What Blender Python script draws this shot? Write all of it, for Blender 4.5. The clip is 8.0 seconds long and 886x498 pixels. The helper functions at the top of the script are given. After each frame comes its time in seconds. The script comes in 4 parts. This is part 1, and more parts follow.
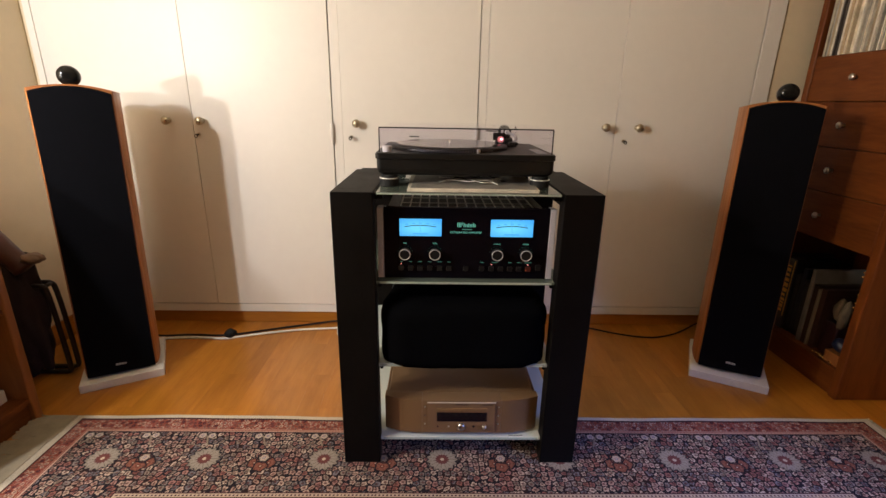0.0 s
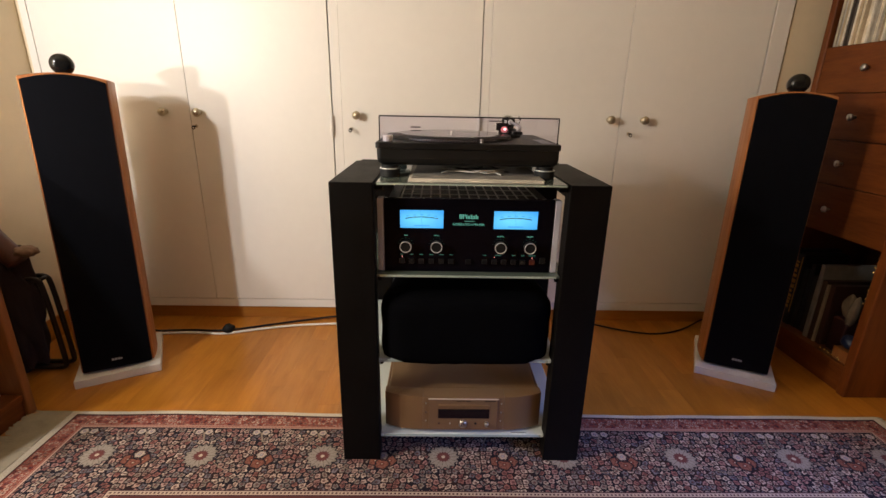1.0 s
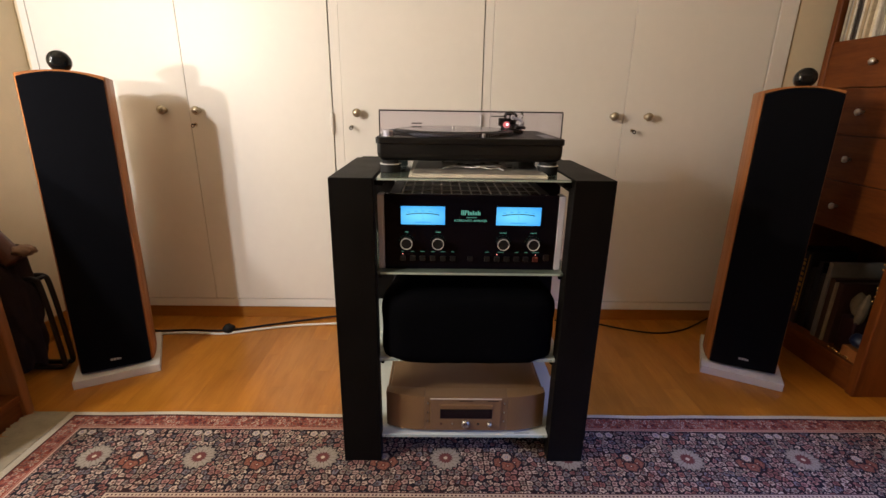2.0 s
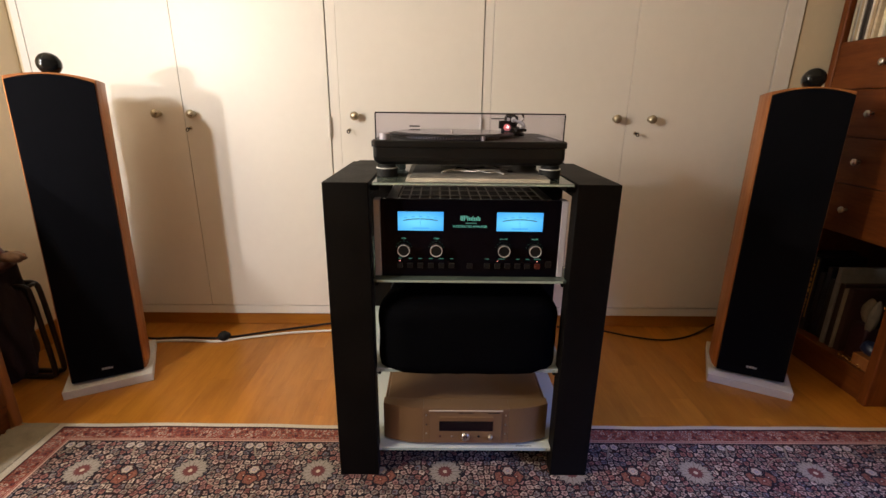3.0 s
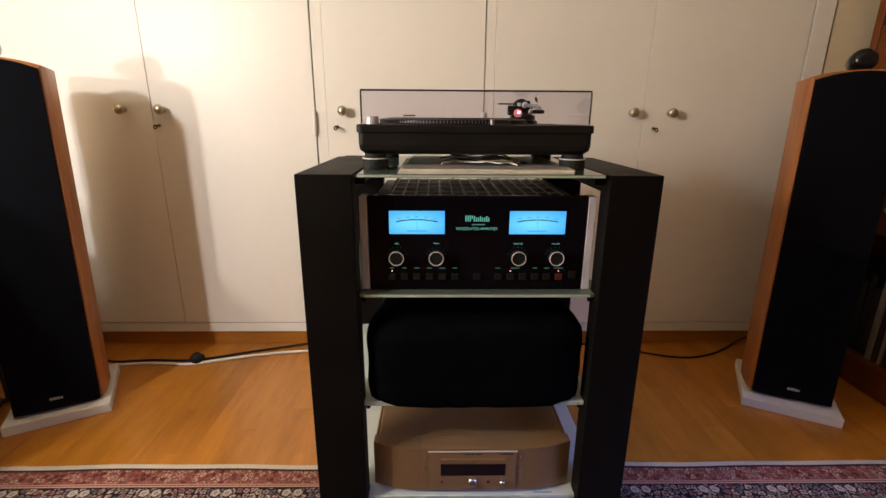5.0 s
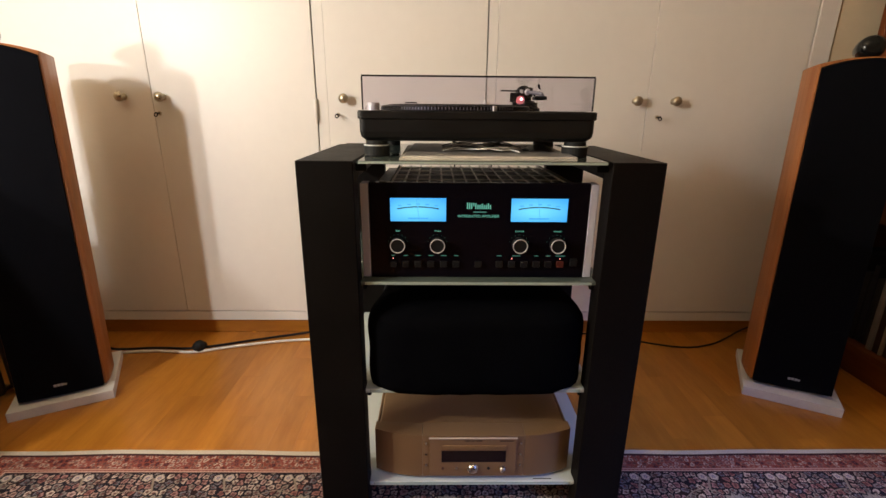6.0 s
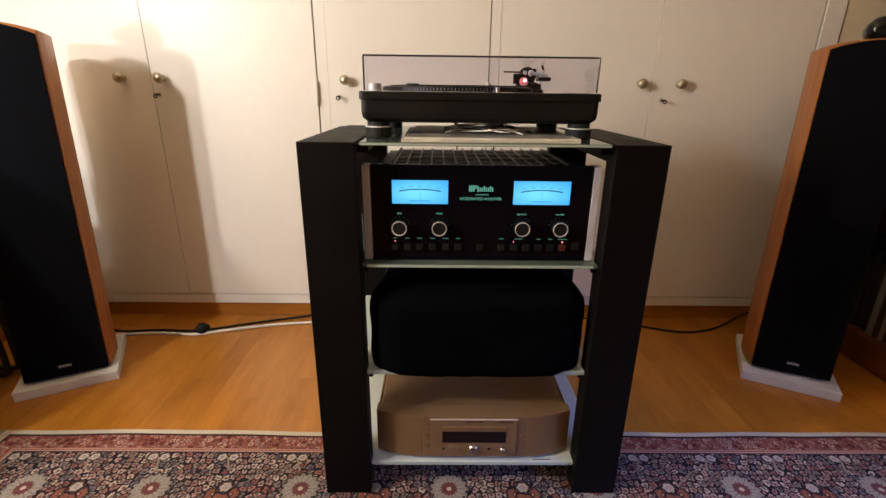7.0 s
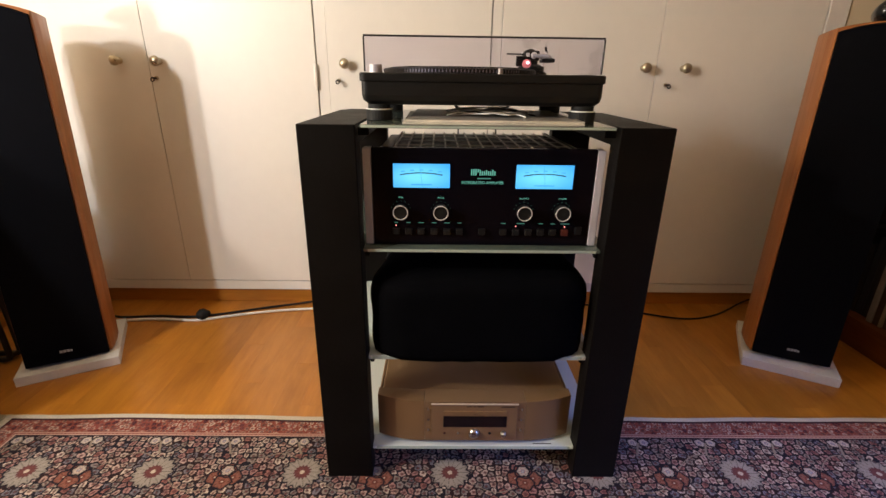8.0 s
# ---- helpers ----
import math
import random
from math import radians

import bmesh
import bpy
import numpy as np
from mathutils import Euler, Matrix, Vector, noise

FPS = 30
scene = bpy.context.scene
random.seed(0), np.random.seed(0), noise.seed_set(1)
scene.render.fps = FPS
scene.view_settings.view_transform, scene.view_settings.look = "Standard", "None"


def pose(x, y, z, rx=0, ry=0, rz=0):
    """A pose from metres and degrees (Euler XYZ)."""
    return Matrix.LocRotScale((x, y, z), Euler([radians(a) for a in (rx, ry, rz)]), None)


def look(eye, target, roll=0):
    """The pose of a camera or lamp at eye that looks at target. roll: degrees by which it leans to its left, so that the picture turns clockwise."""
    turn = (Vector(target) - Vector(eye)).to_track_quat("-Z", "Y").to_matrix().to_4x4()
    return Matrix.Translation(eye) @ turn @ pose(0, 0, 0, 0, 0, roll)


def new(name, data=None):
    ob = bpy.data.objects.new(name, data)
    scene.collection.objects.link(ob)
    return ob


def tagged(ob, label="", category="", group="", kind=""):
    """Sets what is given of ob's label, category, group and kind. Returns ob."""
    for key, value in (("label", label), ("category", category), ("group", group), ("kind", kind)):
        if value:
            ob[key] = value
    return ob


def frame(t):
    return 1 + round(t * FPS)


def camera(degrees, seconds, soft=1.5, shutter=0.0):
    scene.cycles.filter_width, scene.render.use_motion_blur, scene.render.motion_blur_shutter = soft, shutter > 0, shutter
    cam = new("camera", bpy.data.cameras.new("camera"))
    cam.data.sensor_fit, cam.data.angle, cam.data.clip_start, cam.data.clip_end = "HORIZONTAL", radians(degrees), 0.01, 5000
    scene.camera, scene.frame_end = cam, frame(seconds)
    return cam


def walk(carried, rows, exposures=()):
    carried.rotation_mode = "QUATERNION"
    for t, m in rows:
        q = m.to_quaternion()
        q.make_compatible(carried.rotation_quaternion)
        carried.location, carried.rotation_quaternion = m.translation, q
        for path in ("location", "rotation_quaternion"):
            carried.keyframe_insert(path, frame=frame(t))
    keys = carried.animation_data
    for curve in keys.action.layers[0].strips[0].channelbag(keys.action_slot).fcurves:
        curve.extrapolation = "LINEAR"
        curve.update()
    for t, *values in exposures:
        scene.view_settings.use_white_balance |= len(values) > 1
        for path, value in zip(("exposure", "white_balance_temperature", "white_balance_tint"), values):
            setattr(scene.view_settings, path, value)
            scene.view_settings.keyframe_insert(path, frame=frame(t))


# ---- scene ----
# ---------------- camera ----------------
cam = camera(87.9, 8.0, soft=1.5)
PATH = [
    (0, (-0.081, -1.091, 0.989), (-0.044, 0.815, 0.383), 1.0),
    (0.5, (-0.081, -1.078, 0.976), (-0.046, 0.826, 0.365), 1.1),
    (1, (-0.083, -1.065, 0.968), (-0.049, 0.837, 0.351), 1.1),
    (1.5, (-0.084, -1.054, 0.956), (-0.054, 0.849, 0.342), 1.0),
    (3, (-0.075, -1.01, 0.947), (-0.055, 0.899, 0.35), 0.7),
    (3.5, (-0.079, -0.93, 0.921), (-0.054, 0.985, 0.346), 0.6),
    (4, (-0.081, -0.85, 0.888), (-0.048, 1.069, 0.325), 0.5),
    (4.5, (-0.083, -0.83, 0.884), (-0.046, 1.094, 0.339), 0.4),
    (6, (-0.082, -0.83, 0.875), (-0.053, 1.082, 0.289), 0.5),
    (6.5, (-0.082, -0.83, 0.873), (-0.058, 1.071, 0.252), 0.7),
    (7, (-0.083, -0.83, 0.87), (-0.059, 1.062, 0.223), 0.7),
    (7.5, (-0.085, -0.828, 0.861), (-0.061, 1.056, 0.19), 0.8),
    (8, (-0.086, -0.826, 0.861), (-0.061, 1.049, 0.166), 0.8),
]
walk(cam, [(t, look(eye, target, roll)) for t, eye, target, roll in PATH],
     exposures=((0, 0.0), (3.0, 0.01), (4.5, 0.02), (6.0, 0.07), (7.0, 0.11), (8.0, 0.18)))


# ---------------- light ----------------
world = bpy.data.worlds.new("dim_blue_world")
world.use_nodes = True
scene.world = world
wbg = world.node_tree.nodes["Background"]
wbg.inputs[0].default_value = (0.30, 0.42, 0.75, 1)
wbg.inputs[1].default_value = 0.05


def point_lamp(name, at, watts, colour, radius):
    d = bpy.data.lights.new(name, "POINT")
    d.energy, d.color, d.shadow_soft_size = watts, colour, radius
    ob = new(name, d)
    ob.location = at
    return ob


def area_lamp(name, eye, target, sx, sy, watts, colour, spread):
    d = bpy.data.lights.new(name, "AREA")
    d.shape, d.size, d.size_y, d.energy, d.color = "RECTANGLE", sx, sy, watts, colour
    d.spread = radians(spread)
    ob = new(name, d)
    ob.matrix_basis = look(eye, target)
    return ob


WARM = (1.0, 0.972, 0.948)
point_lamp("lamp_low", (-1.578, -0.50, 1.083), 23.5, WARM, 0.02)
point_lamp("lamp_middle", (-1.585, -0.50, 1.443), 9.5, WARM, 0.025)
point_lamp("lamp_high", (-1.535, -0.74, 1.426), 56, WARM, 0.03)
# added bluish fill from the right, narrowed onto the rug; source unseen
area_lamp("window_light", (1.745, -1.00, 0.62), (0.92, -0.32, 0.0), 0.85, 0.85, 5.0, (0.20, 0.34, 1.0), 48)


# ---------------- materials ----------------
def mat(name, colour, rough=0.5, metal=0.0, spec=0.5, noise_scale=0, noise_amt=0.12, bump=0.0, bump_scale=200,
        rand=0.0, coat=0.0, emit=None, emit_strength=0.0, sheen=0.0):
    m = bpy.data.materials.new(name)
    m.use_nodes = True
    nt = m.node_tree
    b = nt.nodes["Principled BSDF"]
    b.inputs["Base Color"].default_value = (*colour, 1)
    b.inputs["Roughness"].default_value = rough
    b.inputs["Metallic"].default_value = metal
    b.inputs["Specular IOR Level"].default_value = spec
    b.inputs["Coat Weight"].default_value = coat
    b.inputs["Sheen Weight"].default_value = sheen
    if emit:
        b.inputs["Emission Color"].default_value = (*emit, 1)
        b.inputs["Emission Strength"].default_value = emit_strength
    tc = nt.nodes.new("ShaderNodeTexCoord")
    if noise_scale or rand:
        last = None
        hsv = nt.nodes.new("ShaderNodeHueSaturation")
        hsv.inputs["Color"].default_value = (*colour, 1)
        if noise_scale:
            n1 = nt.nodes.new("ShaderNodeTexNoise")
            n1.inputs["Scale"].default_value = noise_scale
            n1.inputs["Detail"].default_value = 6
            n2 = nt.nodes.new("ShaderNodeTexNoise")
            n2.inputs["Scale"].default_value = noise_scale * 9
            n2.inputs["Detail"].default_value = 3
            nt.links.new(tc.outputs["Object"], n1.inputs["Vector"])
            nt.links.new(tc.outputs["Object"], n2.inputs["Vector"])
            ad = nt.nodes.new("ShaderNodeMath")
            ad.operation = "MULTIPLY_ADD"
            nt.links.new(n2.outputs["Fac"], ad.inputs[0])
            ad.inputs[1].default_value = 0.5
            nt.links.new(n1.outputs["Fac"], ad.inputs[2])
            mr = nt.nodes.new("ShaderNodeMapRange")
            mr.inputs["From Min"].default_value, mr.inputs["From Max"].default_value = 0.4, 1.1
            mr.inputs["To Min"].default_value, mr.inputs["To Max"].default_value = 1 - noise_amt, 1 + noise_amt
            nt.links.new(ad.outputs[0], mr.inputs["Value"])
            last = mr.outputs["Result"]
            rr = nt.nodes.new("ShaderNodeMapRange")
            rr.inputs["From Min"].default_value, rr.inputs["From Max"].default_value = 0.4, 1.1
            rr.inputs["To Min"].default_value, rr.inputs["To Max"].default_value = max(rough - 0.06, 0.02), min(rough + 0.08, 1)
            nt.links.new(ad.outputs[0], rr.inputs["Value"])
            nt.links.new(rr.outputs["Result"], b.inputs["Roughness"])
        if rand:
            oi = nt.nodes.new("ShaderNodeObjectInfo")
            r = nt.nodes.new("ShaderNodeMapRange")
            r.inputs["To Min"].default_value, r.inputs["To Max"].default_value = 1 - rand, 1 + rand
            nt.links.new(oi.outputs["Random"], r.inputs["Value"])
            if last is None:
                last = r.outputs["Result"]
            else:
                mu = nt.nodes.new("ShaderNodeMath")
                mu.operation = "MULTIPLY"
                nt.links.new(last, mu.inputs[0])
                nt.links.new(r.outputs["Result"], mu.inputs[1])
                last = mu.outputs[0]
        nt.links.new(last, hsv.inputs["Value"])
        nt.links.new(hsv.outputs["Color"], b.inputs["Base Color"])
    if bump:
        nb = nt.nodes.new("ShaderNodeTexNoise")
        nb.inputs["Scale"].default_value = bump_scale
        nb.inputs["Detail"].default_value = 4
        nt.links.new(tc.outputs["Object"], nb.inputs["Vector"])
        bp = nt.nodes.new("ShaderNodeBump")
        bp.inputs["Strength"].default_value = bump
        bp.inputs["Distance"].default_value = 0.002
        nt.links.new(nb.outputs["Fac"], bp.inputs["Height"])
        nt.links.new(bp.outputs["Normal"], b.inputs["Normal"])
    return m


def wood(name, dark, light, axis, scale=14.0, stretch=10.0, rough=0.4, rand=0.0, coat=0.0):
    """Wood whose grain runs along axis (0 x, 1 y, 2 z)."""
    m = bpy.data.materials.new(name)
    m.use_nodes = True
    nt = m.node_tree
    b = nt.nodes["Principled BSDF"]
    b.inputs["Coat Weight"].default_value = coat
    b.inputs["Coat Roughness"].default_value = 0.25
    tc = nt.nodes.new("ShaderNodeTexCoord")
    mp = nt.nodes.new("ShaderNodeMapping")
    sc = [stretch, stretch, stretch]
    sc[axis] = 1.0
    mp.inputs["Scale"].default_value = sc
    oi = nt.nodes.new("ShaderNodeObjectInfo")
    off = nt.nodes.new("ShaderNodeVectorMath")
    off.operation = "MULTIPLY_ADD"
    off.inputs[1].default_value = (7.0, 11.0, 5.0)
    nt.links.new(oi.outputs["Random"], off.inputs[0])
    nt.links.new(tc.outputs["Object"], off.inputs[2])
    nt.links.new(off.outputs[0], mp.inputs["Vector"])
    n1 = nt.nodes.new("ShaderNodeTexNoise")
    n1.inputs["Scale"].default_value = scale * 0.35
    n1.inputs["Detail"].default_value = 7
    n1.inputs["Distortion"].default_value = 0.6
    n2 = nt.nodes.new("ShaderNodeTexNoise")
    n2.inputs["Scale"].default_value = scale * 2.2
    n2.inputs["Detail"].default_value = 5
    nt.links.new(mp.outputs[0], n1.inputs["Vector"])
    nt.links.new(mp.outputs[0], n2.inputs["Vector"])
    mx = nt.nodes.new("ShaderNodeMath")
    mx.operation = "MULTIPLY_ADD"
    mx.inputs[1].default_value = 0.45
    nt.links.new(n2.outputs["Fac"], mx.inputs[0])
    nt.links.new(n1.outputs["Fac"], mx.inputs[2])
    rp = nt.nodes.new("ShaderNodeValToRGB")
    rp.color_ramp.elements[0].position, rp.color_ramp.elements[1].position = 0.48, 0.95
    rp.color_ramp.elements[0].color, rp.color_ramp.elements[1].color = (*dark, 1), (*light, 1)
    nt.links.new(mx.outputs[0], rp.inputs["Fac"])
    hsv = nt.nodes.new("ShaderNodeHueSaturation")
    nt.links.new(rp.outputs["Color"], hsv.inputs["Color"])
    r = nt.nodes.new("ShaderNodeMapRange")
    r.inputs["To Min"].default_value, r.inputs["To Max"].default_value = 1 - rand, 1 + rand
    nt.links.new(oi.outputs["Random"], r.inputs["Value"])
    nt.links.new(r.outputs["Result"], hsv.inputs["Value"])
    nt.links.new(hsv.outputs["Color"], b.inputs["Base Color"])
    rr = nt.nodes.new("ShaderNodeMapRange")
    rr.inputs["To Min"].default_value, rr.inputs["To Max"].default_value = rough + 0.1, rough - 0.08
    nt.links.new(mx.outputs[0], rr.inputs["Value"])
    nt.links.new(rr.outputs["Result"], b.inputs["Roughness"])
    bp = nt.nodes.new("ShaderNodeBump")
    bp.inputs["Strength"].default_value, bp.inputs["Distance"].default_value = 0.15, 0.001
    nt.links.new(n2.outputs["Fac"], bp.inputs["Height"])
    nt.links.new(bp.outputs["Normal"], b.inputs["Normal"])
    return m


def clear(name, colour, rough=0.02, alpha_mix=0.75, tint=(0.8, 0.78, 0.8)):
    """Thin clear plastic: a tinted see-through sheet with a glossy face."""
    m = bpy.data.materials.new(name)
    m.use_nodes = True
    nt = m.node_tree
    nt.nodes.remove(nt.nodes["Principled BSDF"])
    out = nt.nodes["Material Output"]
    tr = nt.nodes.new("ShaderNodeBsdfTransparent")
    tr.inputs[0].default_value = (*tint, 1)
    gl = nt.nodes.new("ShaderNodeBsdfGlossy")
    gl.inputs["Roughness"].default_value = rough
    gl.inputs["Color"].default_value = (*colour, 1)
    lw = nt.nodes.new("ShaderNodeLayerWeight")
    lw.inputs["Blend"].default_value = 0.3
    fr = nt.nodes.new("ShaderNodeMapRange")
    fr.inputs["To Min"].default_value, fr.inputs["To Max"].default_value = 0.015, 0.16
    nt.links.new(lw.outputs["Facing"], fr.inputs["Value"])
    mx = nt.nodes.new("ShaderNodeMixShader")
    nt.links.new(fr.outputs[0], mx.inputs[0])
    nt.links.new(tr.outputs[0], mx.inputs[1])
    nt.links.new(gl.outputs[0], mx.inputs[2])
    nt.links.new(mx.outputs[0], out.inputs["Surface"])
    return m


M_PAINT = mat("cream_paint", (0.752, 0.719, 0.664), 0.42, noise_scale=3, noise_amt=0.035, bump=0.12, bump_scale=60)
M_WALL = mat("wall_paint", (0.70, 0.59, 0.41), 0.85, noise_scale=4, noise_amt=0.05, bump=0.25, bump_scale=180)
# for the unseen walls; tone picked to set how much light they bounce
M_REAR = mat("bounce_beige", (0.46, 0.36, 0.23), 0.85, noise_scale=4, noise_amt=0.1)
# unseen ceiling; its warm beige is chosen for the light it throws back
M_CEIL = mat("ceiling_paint", (0.78, 0.68, 0.51), 0.9, noise_scale=3, noise_amt=0.03)
M_DARK = mat("dark_gap", (0.16, 0.11, 0.07), 0.9)
M_FLOOR = wood("oak_parquet", (0.33, 0.114, 0.0105), (0.44, 0.174, 0.020), 1, 9, 7, 0.36, rand=0.09, coat=0.12)
M_PLINTH = wood("oak_plinth", (0.33, 0.114, 0.0105), (0.44, 0.174, 0.020), 0, 9, 7, 0.38)
M_TEAK = wood("teak_cabinet", (0.092, 0.0215, 0.0034), (0.172, 0.047, 0.0075), 1, 9, 7, 0.5, rand=0.08, coat=0.03)
M_TEAKV = wood("teak_upright", (0.092, 0.0215, 0.0034), (0.172, 0.047, 0.0075), 2, 9, 7, 0.5, rand=0.08, coat=0.03)
for _m in (M_TEAK, M_TEAKV):
    _m.node_tree.nodes["Principled BSDF"].inputs["Specular IOR Level"].default_value = 0.22
M_OAKV = wood("orange_oak_upright", (0.20, 0.066, 0.014), (0.30, 0.105, 0.026), 2, 9, 7, 0.42, coat=0.1)
M_CHERRY = wood("cherry_veneer", (0.28, 0.090, 0.023), (0.41, 0.150, 0.042), 2, 10, 8, 0.42, rand=0.03, coat=0.08)
M_GRILLE = mat("grille_cloth", (0.0044, 0.0046, 0.0062), 0.95, spec=0.03, noise_scale=40, noise_amt=0.15, bump=0.5, bump_scale=1500)
M_BLACKG = mat("gloss_black", (0.006, 0.006, 0.006), 0.16, spec=0.32)
M_BASE = mat("white_stone", (0.66, 0.64, 0.60), 0.55, noise_scale=14, noise_amt=0.08, bump=0.2, bump_scale=120)
M_RACK = mat("black_ash", (0.0046, 0.0037, 0.0032), 0.5, spec=0.08, noise_scale=10, noise_amt=0.25, bump=0.25, bump_scale=240)
M_GLASS = mat("frosted_glass", (0.66, 0.70, 0.67), 0.3, spec=0.5)
_g = M_GLASS.node_tree
_tl = _g.nodes.new("ShaderNodeBsdfTranslucent")
_tl.inputs[0].default_value = (0.72, 0.78, 0.75, 1)
_mg = _g.nodes.new("ShaderNodeMixShader")
_mg.inputs[0].default_value = 0.35
_g.links.new(_g.nodes["Principled BSDF"].outputs[0], _mg.inputs[1])
_g.links.new(_tl.outputs[0], _mg.inputs[2])
_g.links.new(_mg.outputs[0], _g.nodes["Material Output"].inputs["Surface"])
# darker copy of the shelf glass; shade and dark reflections put into its colour
M_SHADEG = mat("shaded_green_glass", (0.085, 0.105, 0.088), 0.07, spec=0.75)
M_VINYL = mat("vinyl", (0.012, 0.012, 0.013), 0.05, spec=0.6)
M_GEDGE = mat("glass_edge", (0.36, 0.42, 0.36), 0.2, spec=0.6)
M_STEEL = mat("brushed_steel", (0.60, 0.58, 0.55), 0.28, metal=1.0, noise_scale=20, noise_amt=0.08)
M_ALU = mat("satin_aluminium", (0.52, 0.50, 0.56), 0.45, metal=0.0, noise_scale=20, noise_amt=0.05)
M_BRASS = mat("aged_brass", (0.47, 0.41, 0.30), 0.3, metal=0.9, noise_scale=40, noise_amt=0.2)
M_PLASTIC = mat("black_plastic", (0.007, 0.007, 0.007), 0.45, spec=0.3, noise_scale=30, noise_amt=0.2, bump=0.1, bump_scale=500)
M_SATIN = mat("turntable_black", (0.0062, 0.006, 0.0057), 0.42, spec=0.25, noise_scale=20, noise_amt=0.2, bump=0.12, bump_scale=700)
M_RUBBER = mat("black_rubber", (0.008, 0.008, 0.008), 0.7, spec=0.3)
M_CHROME = mat("pale_chrome", (0.80, 0.79, 0.78), 0.3, metal=0.35)
M_TRIM = mat("pale_champagne", (0.72, 0.62, 0.50), 0.3, metal=0.3)
M_COVER = clear("smoked_acrylic", (1, 1, 1), 0.02, tint=(0.915, 0.905, 0.955))
M_LID = clear("clear_acrylic", (1, 1, 1), 0.02, tint=(0.985, 0.985, 0.992))
M_EDGE = mat("acrylic_edge", (0.022, 0.02, 0.022), 0.2)
M_AMPGLASS = mat("black_panel_glass", (0.0034, 0.0028, 0.0052), 0.08, spec=0.07)
M_BLUE = mat("meter_blue", (0.02, 0.08, 0.12), 0.3, emit=(0.075, 0.50, 0.95), emit_strength=1.1)
_mn = M_BLUE.node_tree
_mt = _mn.nodes.new("ShaderNodeTexCoord")
_mp = _mn.nodes.new("ShaderNodeMapping")
_mp.inputs["Location"].default_value, _mp.inputs["Scale"].default_value = (-0.5, 0.0, -0.58), (1.15, 0.0, 1.25)
_mp.vector_type = "POINT"
_mg2 = _mn.nodes.new("ShaderNodeTexGradient")
_mg2.gradient_type = "SPHERICAL"
_mr = _mn.nodes.new("ShaderNodeValToRGB")
_mr.color_ramp.elements[0].position, _mr.color_ramp.elements[1].position = 0.15, 0.85
_mr.color_ramp.elements[0].color, _mr.color_ramp.elements[1].color = (0.045, 0.36, 0.88, 1), (0.16, 0.66, 0.98, 1)
_mn.links.new(_mt.outputs["Generated"], _mp.inputs["Vector"])
_mn.links.new(_mp.outputs[0], _mg2.inputs["Vector"])
_mn.links.new(_mg2.outputs["Fac"], _mr.inputs["Fac"])
_mn.links.new(_mr.outputs["Color"], _mn.nodes["Principled BSDF"].inputs["Emission Color"])
M_INK = mat("meter_ink", (0.01, 0.02, 0.03), 0.5)
M_TEAL = mat("lit_lettering", (0.01, 0.05, 0.04), 0.4, emit=(0.22, 0.75, 0.58), emit_strength=0.55)
M_TEALDIM = mat("lit_legend", (0.01, 0.05, 0.04), 0.4, emit=(0.22, 0.75, 0.58), emit_strength=0.22)
M_DOT = mat("lit_index", (0.01, 0.05, 0.04), 0.4, emit=(0.22, 0.75, 0.58), emit_strength=0.09)
M_RED = mat("red_led", (0.2, 0.01, 0.01), 0.3, emit=(1.0, 0.30, 0.26), emit_strength=2.8)
M_REDDIM = mat("red_button", (0.05, 0.010, 0.006), 0.4, emit=(1.0, 0.14, 0.05), emit_strength=0.012)
M_PINK = mat("red_target_lamp", (0.4, 0.05, 0.04), 0.3, emit=(1.0, 0.30, 0.30), emit_strength=0.42)
M_HOT = mat("lamp_core", (0.8, 0.6, 0.6), 0.3, emit=(1.0, 0.75, 0.75), emit_strength=3.0)
M_CAGE = mat("grey_cage_bar", (0.60, 0.58, 0.55), 0.4)
M_CHAMP = mat("champagne_metal", (0.24, 0.138, 0.062), 0.40, metal=0.4, noise_scale=60, noise_amt=0.03)
M_CHAMPL = mat("champagne_panel", (0.255, 0.152, 0.076), 0.38, metal=0.4, noise_scale=60, noise_amt=0.03)
M_DISPLAY = mat("display_window", (0.008, 0.006, 0.007), 0.08)
M_VELVET = mat("black_velvet", (0.0024, 0.0024, 0.0030), 0.98, spec=0.01, noise_scale=30, noise_amt=0.3, bump=0.5, bump_scale=400, sheen=0.0)
M_PAPER = mat("aged_card", (0.52, 0.48, 0.41), 0.45, noise_scale=22, noise_amt=0.28, rand=0.12)
M_ART = mat("printed_cover", (0.20, 0.185, 0.165), 0.35, noise_scale=26, noise_amt=0.75)
M_GOLD = mat("gold_bead", (0.80, 0.55, 0.20), 0.2, metal=1.0)
M_WHITEPL = mat("white_plastic", (0.72, 0.70, 0.66), 0.4, noise_scale=20, noise_amt=0.04)
M_CABLE = mat("dark_cable", (0.005, 0.0045, 0.008), 0.5, spec=0.25)
M_SILVER = mat("platter_silver", (0.33, 0.33, 0.36), 0.4, metal=0.5)
M_BADGE = mat("badge_grey", (0.45, 0.44, 0.42), 0.5)
M_IRON = mat("dark_iron", (0.030, 0.022, 0.018), 0.5, metal=0.4, noise_scale=30, noise_amt=0.25)
M_BAG = mat("dark_cloth", (0.030, 0.020, 0.020), 0.9, noise_scale=25, noise_amt=0.3, bump=0.5, bump_scale=160)
M_LEATHER = mat("brown_leather", (0.085, 0.026, 0.014), 0.5, noise_scale=18, noise_amt=0.3, bump=0.4, bump_scale=120)
M_TIP = mat("pale_leather", (0.22, 0.14, 0.09), 0.6, noise_scale=20, noise_amt=0.2)
